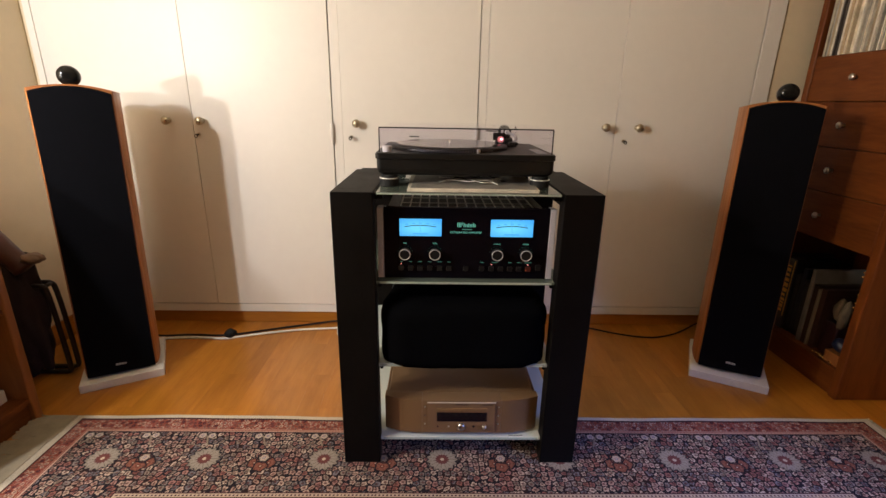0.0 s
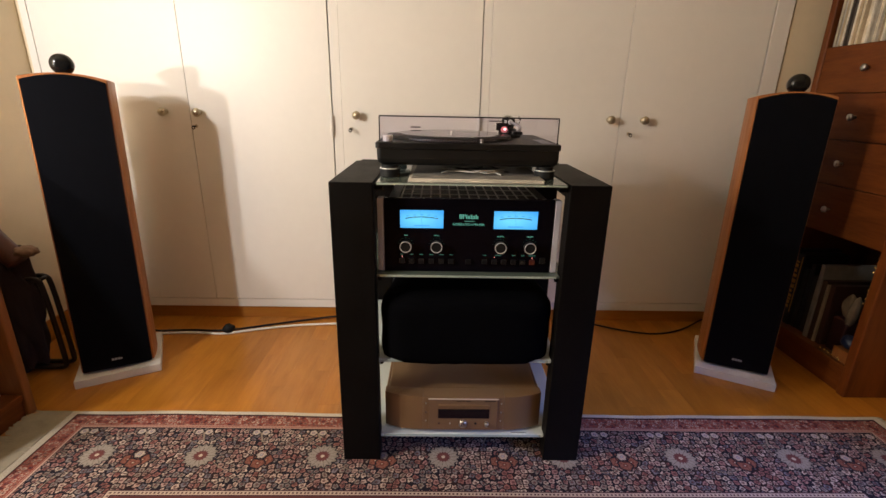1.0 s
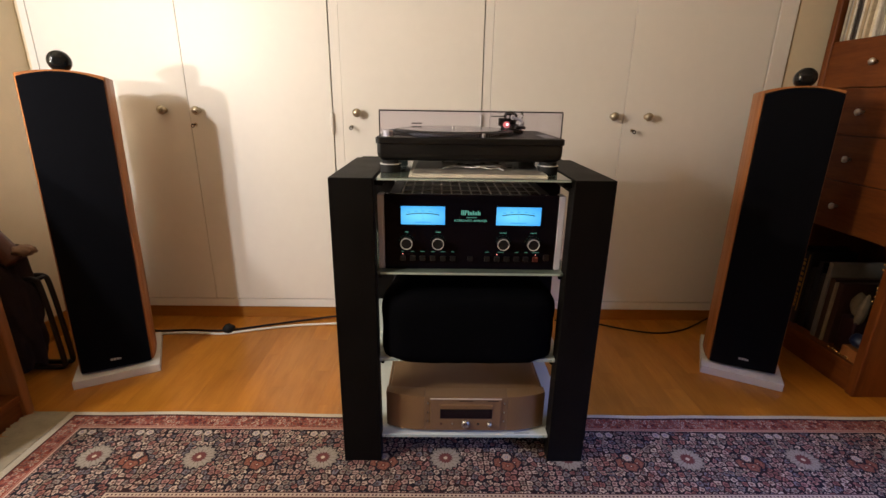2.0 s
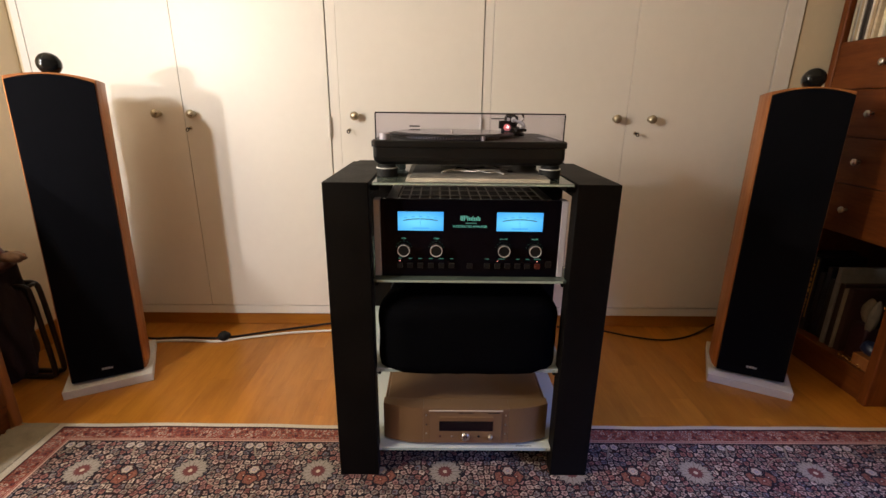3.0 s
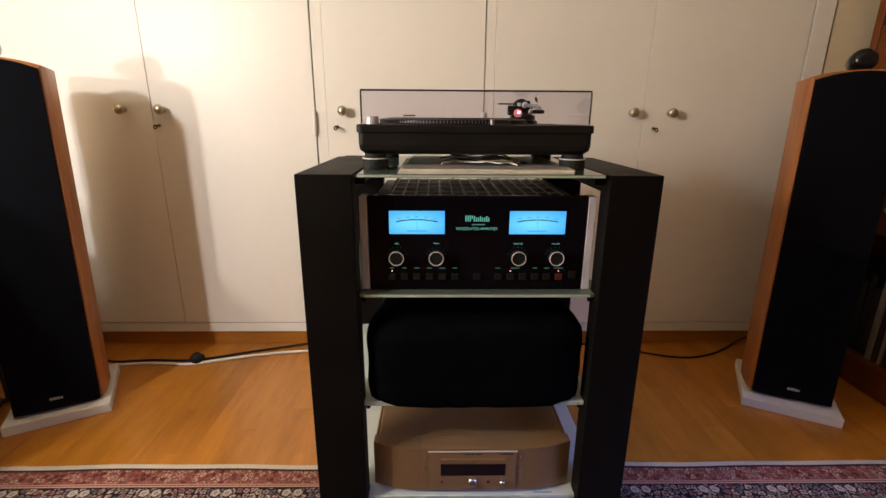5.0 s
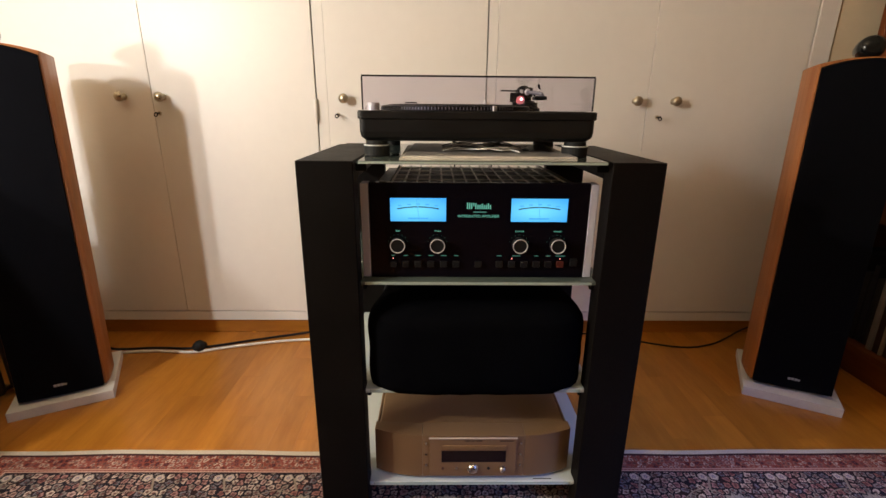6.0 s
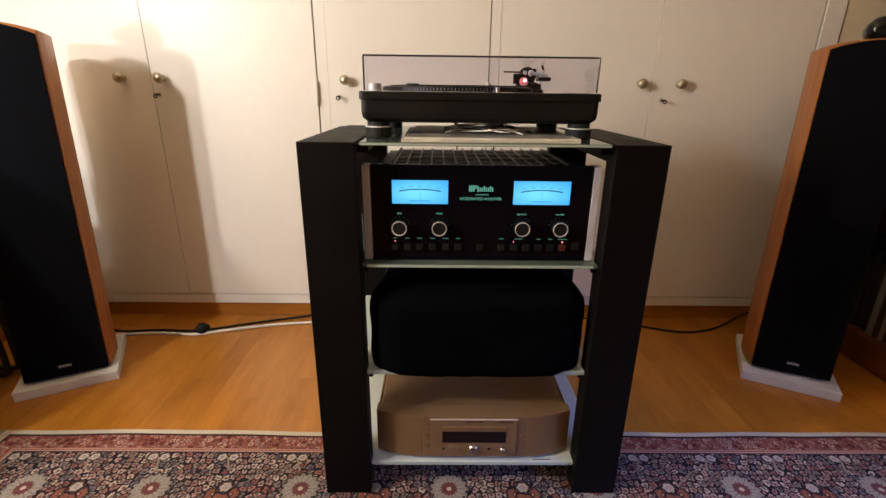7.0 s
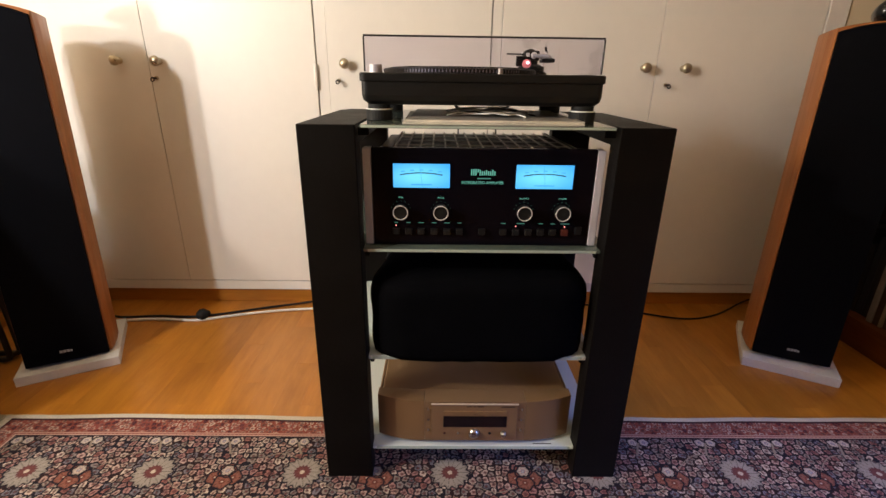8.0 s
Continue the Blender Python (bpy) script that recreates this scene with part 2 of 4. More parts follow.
M_TUFT = mat("rug_cotton", (0.31, 0.26, 0.185), 0.95, noise_scale=30, noise_amt=0.18, bump=0.5, bump_scale=300)

M_RUG = bpy.data.materials.new("rug_wool")
M_RUG.use_nodes = True
_nt = M_RUG.node_tree
_b = _nt.nodes["Principled BSDF"]
_b.inputs["Roughness"].default_value, _b.inputs["Specular IOR Level"].default_value = 0.95, 0.1
_at = _nt.nodes.new("ShaderNodeAttribute")
_at.attribute_name = "weave"
_tc = _nt.nodes.new("ShaderNodeTexCoord")
_n = _nt.nodes.new("ShaderNodeTexNoise")
_n.inputs["Scale"].default_value, _n.inputs["Detail"].default_value = 420, 3
_nt.links.new(_tc.outputs["Object"], _n.inputs["Vector"])
_h = _nt.nodes.new("ShaderNodeHueSaturation")
_r = _nt.nodes.new("ShaderNodeMapRange")
_r.inputs["To Min"].default_value, _r.inputs["To Max"].default_value = 0.6, 1.4
_nt.links.new(_n.outputs["Fac"], _r.inputs["Value"])
_nt.links.new(_r.outputs["Result"], _h.inputs["Value"])
_nt.links.new(_at.outputs["Color"], _h.inputs["Color"])
_nt.links.new(_h.outputs["Color"], _b.inputs["Base Color"])
_bp = _nt.nodes.new("ShaderNodeBump")
_bp.inputs["Strength"].default_value, _bp.inputs["Distance"].default_value = 0.6, 0.002
_nt.links.new(_n.outputs["Fac"], _bp.inputs["Height"])
_nt.links.new(_bp.outputs["Normal"], _b.inputs["Normal"])

# ---------------- helpers for building ----------------
BASES = {}


def thing(name, at, rz=0.0, label="", category="", group="", kind="", tilt=(0, 0)):
    ob = new(name)
    ob.empty_display_size = 0.05
    m = pose(at[0], at[1], at[2], tilt[0], tilt[1], rz)
    ob.matrix_basis = m
    BASES[ob.name] = m
    return tagged(ob, label, category, group, kind)


def part(name, bm, material, parent=None, label="", local=False, smooth=False):
    """Links bm as one mesh object; bm is in world places unless local."""
    me = bpy.data.meshes.new(name)
    if parent is not None:
        base = BASES[parent.name]
        if not local:
            bm.transform(base.inverted())
    bmesh.ops.recalc_face_normals(bm, faces=bm.faces[:])
    bm.to_mesh(me)
    bm.free()
    me.materials.append(material)
    if smooth:
        me.shade_smooth()
    ob = new(name, me)
    if parent is not None:
        ob.parent = parent
        BASES[ob.name] = base
    if label:
        ob["label"] = label
    return ob


def single(name, bm, material, label="", category="", group="", kind="", smooth=False):
    return tagged(part(name, bm, material, None, "", smooth=smooth), label, category, group, kind)


def box(x0, x1, y0, y1, z0, z1, bev=0.0015, seg=2, bm=None):
    """A box between the two corners with rounded edges."""
    b = bmesh.new()
    bmesh.ops.create_cube(b, size=1.0)
    for v in b.verts:
        v.co = Vector(((x0 + x1) / 2 + v.co.x * (x1 - x0), (y0 + y1) / 2 + v.co.y * (y1 - y0), (z0 + z1) / 2 + v.co.z * (z1 - z0)))
    if bev > 0:
        bmesh.ops.bevel(b, geom=b.edges[:], offset=bev, segments=seg, profile=0.5, affect="EDGES")
    return join(bm, b)


def join(bm, b):
    if bm is None:
        return b
    me = bpy.data.meshes.new("t")
    b.to_mesh(me)
    b.free()
    bm.from_mesh(me)
    bpy.data.meshes.remove(me)
    return bm


def lathe(profile, m=Matrix.Identity(4), n=28, bm=None):
    """Turns (radius, height) pairs round the z axis of m."""
    b = bmesh.new()
    rings = []
    for r, h in profile:
        if r < 1e-6:
            rings.append([b.verts.new(m @ Vector((0, 0, h)))])
        else:
            rings.append([b.verts.new(m @ Vector((r * math.cos(2 * math.pi * i / n), r * math.sin(2 * math.pi * i / n), h))) for i in range(n)])
    for a, c in zip(rings, rings[1:]):
        for i in range(n):
            j = (i + 1) % n
            if len(a) == 1 and len(c) == 1:
                continue
            if len(a) == 1:
                b.faces.new((a[0], c[i], c[j]))
            elif len(c) == 1:
                b.faces.new((a[i], a[j], c[0]))
            else:
                b.faces.new((a[i], a[j], c[j], c[i]))
    if len(rings[0]) > 1:
        b.faces.new(rings[0][::-1])
    if len(rings[-1]) > 1:
        b.faces.new(rings[-1])
    return join(bm, b)


def tube(points, r, n=8, bm=None, smooth_steps=0):
    """A round tube along points."""
    pts = [Vector(p) for p in points]
    for _ in range(smooth_steps):
        q = [pts[0]]
        for a, c in zip(pts, pts[1:]):
            q += [a * 0.75 + c * 0.25, a * 0.25 + c * 0.75]
        pts = q + [pts[-1]]
    b = bmesh.new()
    rings = []
    up = Vector((0.13, 0.21, 0.97)).normalized()
    for i, p in enumerate(pts):
        d = (pts[min(i + 1, len(pts) - 1)] - pts[max(i - 1, 0)]).normalized()
        s = d.cross(up)
        if s.length < 0.05:
            s = d.cross(Vector((1, 0.2, 0)))
        s.normalize()
        t = s.cross(d)
        rings.append([b.verts.new(p + r * (math.cos(2 * math.pi * k / n) * s + math.sin(2 * math.pi * k / n) * t)) for k in range(n)])
    for a, c in zip(rings, rings[1:]):
        for i in range(n):
            j = (i + 1) % n
            b.faces.new((a[i], a[j], c[j], c[i]))
    b.faces.new(rings[0][::-1])
    b.faces.new(rings[-1])
    return join(bm, b)


def facing(x, y, z):
    """A frame whose z axis points to the viewer's side (-y)."""
    return pose(x, y, z, 90, 0, 0)


def letters(name, text, size, m, material, parent, align="CENTER"):
    cu = bpy.data.curves.new(name, "FONT")
    cu.body, cu.size, cu.align_x, cu.extrude = text, size, align, 0.0002
    ob = bpy.data.objects.new("t", cu)
    scene.collection.objects.link(ob)
    bpy.context.view_layer.update()
    me = bpy.data.meshes.new_from_object(ob.evaluated_get(bpy.context.evaluated_depsgraph_get()))
    bpy.data.objects.remove(ob)
    bpy.data.curves.remove(cu)
    b = bmesh.new()
    b.from_mesh(me)
    bpy.data.meshes.remove(me)
    b.transform(m)
    return part(name, b, material, parent)


# ---------------- the room ----------------
XL, XR, YB, YF, ZC = -1.785, 1.76, 0.90, -4.4, 2.50
XP = -1.653  # face of the pier
YW = 0.855  # face of the wardrobe doors

single("ceiling", box(XL - 0.15, XR + 0.15, YF - 0.15, 1.6, ZC, ZC + 0.12, 0), M_CEIL, "unseen plain beige ceiling closing the room", "ceiling", kind="structure")
single("wall_left", box(XL - 0.12, XL, YF, 1.5, -0.1, ZC - 0.002, 0), M_WALL, "warm cream painted plaster side wall", "wall", kind="structure")
# unseen wall, toned down to bounce less; low opening added beside the bluish fill
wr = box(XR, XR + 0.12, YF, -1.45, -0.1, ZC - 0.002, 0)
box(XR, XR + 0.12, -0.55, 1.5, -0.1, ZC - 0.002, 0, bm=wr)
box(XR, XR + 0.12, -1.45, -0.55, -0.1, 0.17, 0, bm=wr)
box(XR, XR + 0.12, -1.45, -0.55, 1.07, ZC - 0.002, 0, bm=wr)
single("wall_right", wr, M_REAR, "unseen plain beige wall with an added low opening", "wall", kind="structure")
single("wall_rear", box(XL - 0.12, XR + 0.12, YF - 0.12, YF, -0.1, ZC - 0.002, 0), M_REAR, "unseen plain beige wall closing the room", "wall", kind="structure")
wb = box(XL + 0.001, -1.6415, YW + 0.004, YB + 0.1, 0, ZC - 0.004, 0)
box(1.2695, XR - 0.001, YW + 0.003, YB + 0.1, 0, ZC - 0.004, 0, bm=wb)
box(XL + 0.001, XR - 0.001, 1.46, 1.52, 0, ZC - 0.004, 0, bm=wb)
single("wall_back", wb, M_WALL, "cream painted wall strips beside the wardrobe", "wall", kind="structure")
single("wall_pier", box(XL + 0.001, XP, 0.36, YW + 0.002, 0, ZC - 0.004, 0.004), M_WALL, "cream painted wall pier beside the wardrobe", "wall", kind="structure")
bb = box(XP + 0.0005, XP + 0.012, 0.361, YW - 0.004, 0, 0.088, 0.002)
single("baseboard", bb, M_PLINTH, "low oak skirting board along the wall", "baseboard", kind="structure")

# ---------------- fitted wardrobe ----------------
wd = thing("wardrobe", (-0.18, YW, 0), label="cream painted fitted wardrobe with five flush doors", category="wardrobe")
DB, DT = 0.098, 2.12
part("carcass", box(-1.62, 1.26, YW + 0.030, YW + 0.55, 0.058, 2.46, 0), M_DARK, wd)
part("plinth", box(-1.63, 1.262, YW + 0.014, YW + 0.04, 0, 0.0555, 0.002), M_PLINTH, wd, "oak plinth board under the wardrobe")
part("bottom_rail", box(-1.63, 1.262, YW + 0.002, YW + 0.026, 0.057, 0.0945, 0.002), M_PAINT, wd)
part("top_rail", box(-1.63, 1.262, YW + 0.002, YW + 0.026, 2.124, 2.47, 0.002), M_PAINT, wd)
for x0, x1 in ((-1.640, -1.614), (-0.4995, -0.4635), (0.0905, 0.1225), (1.1980, 1.2620)):
    part("stile", box(x0, x1, YW - 0.003 if x0 < -1 or x0 > 1 else YW + 0.004, YW + 0.028, 0.0965, 2.122, 0.001), M_PAINT, wd)


def knob(x, y, z, parent):
    m = facing(x, y, z)
    k = part("knob", lathe([(0.011, 0.0), (0.011, 0.003), (0.006, 0.006), (0.006, 0.014), (0.012, 0.018), (0.0165, 0.026), (0.0165, 0.031), (0.012, 0.037), (0.005, 0.0395), (0, 0.04)], m), M_BRASS, parent, "round aged brass knob", smooth=True)
    return k


def keyhole(x, y, z, parent, key):
    e = part("escutcheon", lathe([(0.007, 0), (0.007, 0.0015), (0.004, 0.002), (0, 0.002)], facing(x, y, z), 16), M_BRASS, parent)
    if key:
        k = tube([(x, y + 0.002, z), (x, y - 0.022, z)], 0.0026)
        ring = [(x + 0.0055 * math.cos(a * math.pi / 6), y - 0.025 + 0.003 * math.sin(a * math.pi / 6), z - 0.004 + 0.0065 * math.sin(a * math.pi / 6)) for a in range(13)]
        tube(ring, 0.002, 6, bm=k)
        part("key", k, M_IRON, parent, "small dark iron key in its lock")


for x0, x1, kx, hx, key in ((-1.6132, -1.0677, -1.162, None, False), (-1.0661, -0.503, -1.028, -1.049, True), (-0.462, 0.0875, -0.402, -0.428, True),
                            (0.1240, 0.6562, 0.612, None, False), (0.6578, 1.1930, 0.748, 0.698, True)):
    d = part("door", box(x0, x1, YW, YW + 0.022, DB, DT, 0.0012, 1), M_PAINT, wd)
    knob(kx, YW, 0.904, d)
    if hx:
        keyhole(hx, YW, 0.85, d, key)
for hx in (-0.5015, 0.089):
    for hz in (0.862, 1.75, 0.25):
        h = lathe([(0.0, -0.043), (0.004, -0.041), (0.0062, -0.036), (0.0062, 0.036), (0.004, 0.041), (0, 0.043)], pose(hx - 0.003, YW - 0.004, hz), 12)
        part("hinge", h, M_PAINT, wd, "painted barrel hinge", smooth=True)

# ---------------- hi-fi rack ----------------
RX, RI, RF, RB, RT = 0.329, 0.2285, -0.02, 0.40, 0.786
rack = thing("hifi_rack", (0, 0.19, 0.006), label="black ash hi-fi rack with four frosted glass shelves", category="rack")
for s in (-1, 1):
    a, b = sorted((s * (RX if s < 0 else RX - 0.005), s * RI))
    part("post", box(a, b, RF, RF + 0.046, 0.006, RT, 0.0015), M_RACK, rack)
    part("post", box(-0.316 if s < 0 else 0.203, -0.216 if s < 0 else 0.301, RB - 0.030, RB, 0.006, RT, 0.0015), M_RACK, rack)
    part("top_rail", box(a, b, RF + 0.0455, RB - 0.0295, RT - 0.0345, RT - 0.0002, 0.0008), M_RACK, rack)
SHELF = {"top": (0.780, 0.790), "amp": (0.549, 0.556), "mid": (0.310, 0.319), "low": (0.0735, 0.0825)}
INSET = {"top": 0, "amp": 0.016, "mid": 0.015, "low": 0.014}
for key, (z0, z1) in SHELF.items():
    g = part("shelf", box(-RI + 0.0015, RI - 0.0015, RF + INSET[key], RF + 0.0473, z0, z1, 0.0006) if key != "top" else
             box(-RI + 0.008, RI - 0.008, RF + 0.001, RB - 0.01, RT - 0.0055, RT + 0.0003, 0.001), M_SHADEG if key in ("top", "amp") else M_GLASS, rack, "greenish glass shelf coloured dark for shade" if key in ("top", "amp") else "pale frosted glass shelf")
    if key != "top":
        part("shelf_wing", box(-0.285, 0.300 if key == "low" else 0.247, RF + 0.0475, RB - 0.031, z0 + 0.0004, z1 + 0.0003, 0.001), g.data.materials[0], g)
    zf = (z0, z1) if key != "top" else (RT - 0.0055, RT + 0.0003)
    yf = RF + INSET[key] if key != "top" else RF + 0.001
    part("edge", box(-RI + 0.010, RI - 0.010, yf - 0.0012, yf + 0.0004, zf[0] + 0.001, zf[1] - 0.001, 0), M_GEDGE, g, "green polished glass edge")
    for s in (-1, 1):
        for y in (RF + 0.024, RB - 0.016):
            if key == "top":
                c = box(s * (RI - 0.011) - 0.010, s * (RI - 0.011) + 0.010, y - 0.004, y + 0.004, RT - 0.020, RT - 0.0057, 0.001)
            else:
                c = lathe([(0.004, -0.010), (0.006, -0.002), (0.006, -0.0002)], pose(s * (RI - 0.008), y, zf[0]), 12)
            part("shelf_clip", c, M_RACK, rack, "small dark shelf support")
part("maker_mark", box(0.136, 0.178, RF + 0.0205, RF + 0.0225, 0.0826, 0.0829, 0), M_RACK, rack, "small dark printed mark")

# ---------------- amplifier ----------------
amp = thing("amplifier", (0, 0.2, 0.556), label="black glass-fronted amplifier with two blue power meters", category="amplifier")
AY = 0.02
part("chassis", box(-0.205, 0.205, AY + 0.012, 0.36, 0.562, 0.728, 0.002), M_PLASTIC, amp)
part("front_panel", box(-0.2085, 0.2065, AY, AY + 0.0115, 0.557, 0.743, 0.0012), M_AMPGLASS, amp, "glossy black glass front panel")
for x0, x1 in ((-0.2245, -0.2095), (0.2075, 0.2225)):
    part("end_cap", box(x0, x1, AY - 0.0005, AY + 0.03, 0.557, 0.741, 0.0015), M_ALU, amp, "satin aluminium end cap")
cage = part("cage", box(-0.176, 0.176, AY + 0.016, 0.33, 0.7285, 0.7345, 0.0008), M_PLASTIC, amp)
for i in range(15):
    x = -0.168 + i * 0.024
    part("bar", box(x - 0.0018, x + 0.0018, AY + 0.018, 0.325, 0.7375, 0.7395, 0.0004, 1), M_CAGE, cage)
for y in (AY + 0.020, AY + 0.085, AY + 0.15, AY + 0.215, AY + 0.28):
    part("bar", box(-0.172, 0.172, y - 0.0018, y + 0.0018, 0.7355, 0.7374, 0.0004, 1), M_CAGE, cage)
for x in (-0.174, 0.174):
    part("cage_side", box(x - 0.0015, x + 0.0015, AY + 0.018, 0.326, 0.7346, 0.7396, 0.0004, 1), M_PLASTIC, cage)
for x0, x1 in ((-0.1690, -0.0638), (0.0592, 0.1660)):
    mt = part("meter", box(x0, x1, AY - 0.0015, AY + 0.001, 0.6695, 0.7140, 0.0003, 1), M_BLUE, amp, "glowing pale blue meter")
    xc, zc, R = (x0 + x1) / 2, 0.4985, 0.200
    arc = bmesh.new()
    for k in range(24):
        t0, t1 = (math.radians(-11.5 + 23 * q / 24) for q in (k, k + 0.8 if k % 6 == 5 else k + 1))
        vs = [arc.verts.new((xc + r * math.sin(t), AY - 0.0022, zc + r * math.cos(t))) for r, t in ((R, t0), (R, t1), (R - 0.0019, t1), (R - 0.0019, t0))]
        arc.faces.new(vs)
    part("scale", arc, M_INK, mt)
    for k in range(5):
        t = math.radians(-9.6 + 4.8 * k)
        px, pz = xc + (R + 0.0045) * math.sin(t), zc + (R + 0.0045) * math.cos(t)
        part("figure_mark", box(px - 0.0035, px + 0.0035, AY - 0.0024, AY - 0.0016, pz - 0.0010, pz + 0.0010, 0), mat("meter_grey", (0.02, 0.10, 0.16), 0.5, emit=(0.05, 0.36, 0.7), emit_strength=1.0) if k == 0 and x0 < 0 else bpy.data.materials["meter_grey"], mt)
    part("figure_mark", box(xc - 0.019, xc + 0.019, AY - 0.0024, AY - 0.0016, 0.6745, 0.6768, 0), bpy.data.materials["meter_grey"], mt)
    part("needle", tube([(xc + 0.002, AY - 0.003, 0.670), (xc - 0.003, AY - 0.003, 0.7125)], 0.0004, 5), bpy.data.materials["meter_grey"], mt)
for x, word in ((-0.1555, "BASS"), (-0.0800, "TREBLE"), (0.0775, "BALANCE"), (0.1500, "VOLUME")):
    kb = part("knob", lathe([(0.0138, 0.0), (0.0138, 0.014), (0.0125, 0.0155), (0, 0.0155)], facing(x, AY - 0.0005, 0.6250), 32), M_PLASTIC, amp, "black control knob")
    part("ring", lathe([(0.0127, 0.0150), (0.0141, 0.0150), (0.0141, 0.0176), (0.0127, 0.0176), (0.0127, 0.0150)], facing(x, AY - 0.0005, 0.6250), 36), M_CHROME, kb, "bright metal ring", smooth=False)
    letters("legend", word, 0.0040, facing(x, AY - 0.0006, 0.6492), M_TEAL, amp)
    for k in range(7):
        t = math.radians(-75 + 25 * k)
        px, pz = x + 0.0185 * math.sin(t), 0.625 + 0.0185 * math.cos(t)
        part("index_mark", box(px - 0.0006, px + 0.0006, AY - 0.0008, AY + 0.0004, pz - 0.0006, pz + 0.0006, 0), M_DOT, amp)
for i, x in enumerate((-0.1655, -0.1415, -0.1175, -0.0925, -0.0675, -0.0435, -0.0005, 0.0405, 0.0650, 0.0890, 0.1130, 0.1360, 0.1595, 0.1855)):
    on = i == 12
    part("button", box(x - 0.0065, x + 0.0065, AY - 0.006, AY + 0.001, 0.5785 if i != 13 else 0.5815, 0.5905 if i != 13 else 0.5965, 0.001), M_REDDIM if on else M_PLASTIC, amp, "dim red power button" if on else "")
    if i not in (6, 13):
        w = (0.0036, 0.0040, 0.0050, 0.0046, 0.0056, 0.0040, 0, 0.0046, 0.0080, 0.006, 0.0042, 0.0042, 0.0088)[i]
        cx = x + (0.009 if i == 8 else 0)
        if i != 9:
            part("legend", box(cx - w, cx + w, AY - 0.0007, AY + 0.0004, 0.6006, 0.6018, 0), M_TEALDIM, amp)
    if i in (0, 8, 12):
        part("led", lathe([(0.0010, 0), (0.0010, 0.001), (0, 0.0013)], facing(x, AY, 0.5955), 10), M_RED, amp, "tiny red lamp")
# brand lettering as plain strokes
for k, h in enumerate((0.0115, 0.0115, 0.0115, 0.0060, 0.0105, 0.0075, 0.0075, 0.0100, 0.0075, 0.0075, 0.0105, 0.0075)):
    x = -0.0235 + 0.0039 * k
    part("brand_bar", box(x - 0.0011, x + 0.0011, AY - 0.0007, AY + 0.0004, 0.6938 + (0.0055 if k == 3 else 0), 0.6938 + (0.0055 if k == 3 else 0) + h, 0), M_TEAL, amp)
part("model_mark", box(-0.0125, 0.0125, AY - 0.0007, AY + 0.0004, 0.6868, 0.6888, 0), M_TEALDIM, amp)
letters("legend", "INTEGRATED AMPLIFIER", 0.0073, facing(-0.0025, AY - 0.0006, 0.6775), M_TEAL, amp)

# ---------------- component under a black cloth ----------------
cv = bmesh.new()
bmesh.ops.create_cube(cv, size=2.0)
bmesh.ops.subdivide_edges(cv, edges=cv.edges[:], cuts=15, use_grid_fill=True)
for v in cv.verts:
    p = v.co.copy()
    e = 7.0
    n = (abs(p.x) ** e + abs(p.y) ** e + abs(p.z) ** e) ** (1 / e)
    q = p / n
    w = 1.0 + 0.02 * noise.noise(q * 2.3)
    v.co = Vector((q.x * 0.2278 * min(w, 1.0), 0.164 + q.y * 0.184, 0.3955 + q.z * 0.1035 * w + 0.002 * noise.noise(p * 6)))
    v.co.x *= 1.0 - (0.20 if v.co.x < 0 else 0.09) * min(max((v.co.y - 0.02) / 0.30, 0.0), 1.0)
    if v.co.y > -0.006:
        v.co.z = max(v.co.z, 0.3192)
    v.co.z = max(v.co.z, 0.3085)
cc = thing("covered_component", (0, 0.16, 0.3192), label="hi-fi unit hidden under a soft black velvet dust cover", category="dust cover")
part("cover", cv, M_VELVET, cc, smooth=True)
part("unit_body", box(-0.205, 0.205, 0.0, 0.325, 0.3194, 0.47, 0.004), M_PLASTIC, cc)

# ---------------- disc player ----------------
cd = thing("disc_player", (0, 0.2, 0.0825), label="champagne gold disc player with curved front corners", category="disc player")
ZA, ZB = 0.091, 0.1985


def prism(outline, z0, z1, bev=0.0):
    """An upright solid over a plan outline."""
    b = bmesh.new()
    lo = [b.verts.new((x, y, z0)) for x, y in outline]
    hi = [b.verts.new((x, y, z1)) for x, y in outline]
    n = len(outline)
    b.faces.new(lo[::-1])
    b.faces.new(hi)
    for i in range(n):
        b.faces.new((lo[i], lo[(i + 1) % n], hi[(i + 1) % n], hi[i]))
    if bev:
        ed = [e for e in b.edges if abs(e.verts[0].co.z - e.verts[1].co.z) < 1e-6]
        bmesh.ops.bevel(b, geom=ed, offset=bev, segments=2, profile=0.5, affect="EDGES")
    return b


part("body", box(-0.208, 0.210, 0.045, 0.355, ZA + 0.002, ZB - 0.002, 0.004), M_CHAMP, cd)
for s in (-1, 1):
    part("side_cheek", box(*sorted((s * 0.2155 + 0.001, s * 0.2085 + 0.001)), 0.052, 0.34, ZA + 0.004, ZB - 0.0035, 0.004), M_CHAMP, cd)
    out = [(s * 0.1118, 0.044)]
    for k in range(13):
        t = k / 12
        out.append((s * (0.1118 + 0.1050 * t), 0.0012 + 0.024 * t ** 2.0))
    out.append((s * 0.2168, 0.050))
    part("front_cheek", prism([(x + 0.001, y) for x, y in (out if s > 0 else out[::-1])], ZA, ZB, 0.0012), M_CHAMP, cd, smooth=True).data.set_sharp_from_angle(angle=radians(30))
fp = part("front_panel", box(-0.1105, 0.1125, 0.001, 0.044, ZA + 0.0003, ZB - 0.0003, 0.0006), M_CHAMPL, cd)
part("panel_plate", box(-0.095, 0.095, -0.0025, 0.0015, 0.094, 0.1945, 0.001), M_CHAMPL, cd)
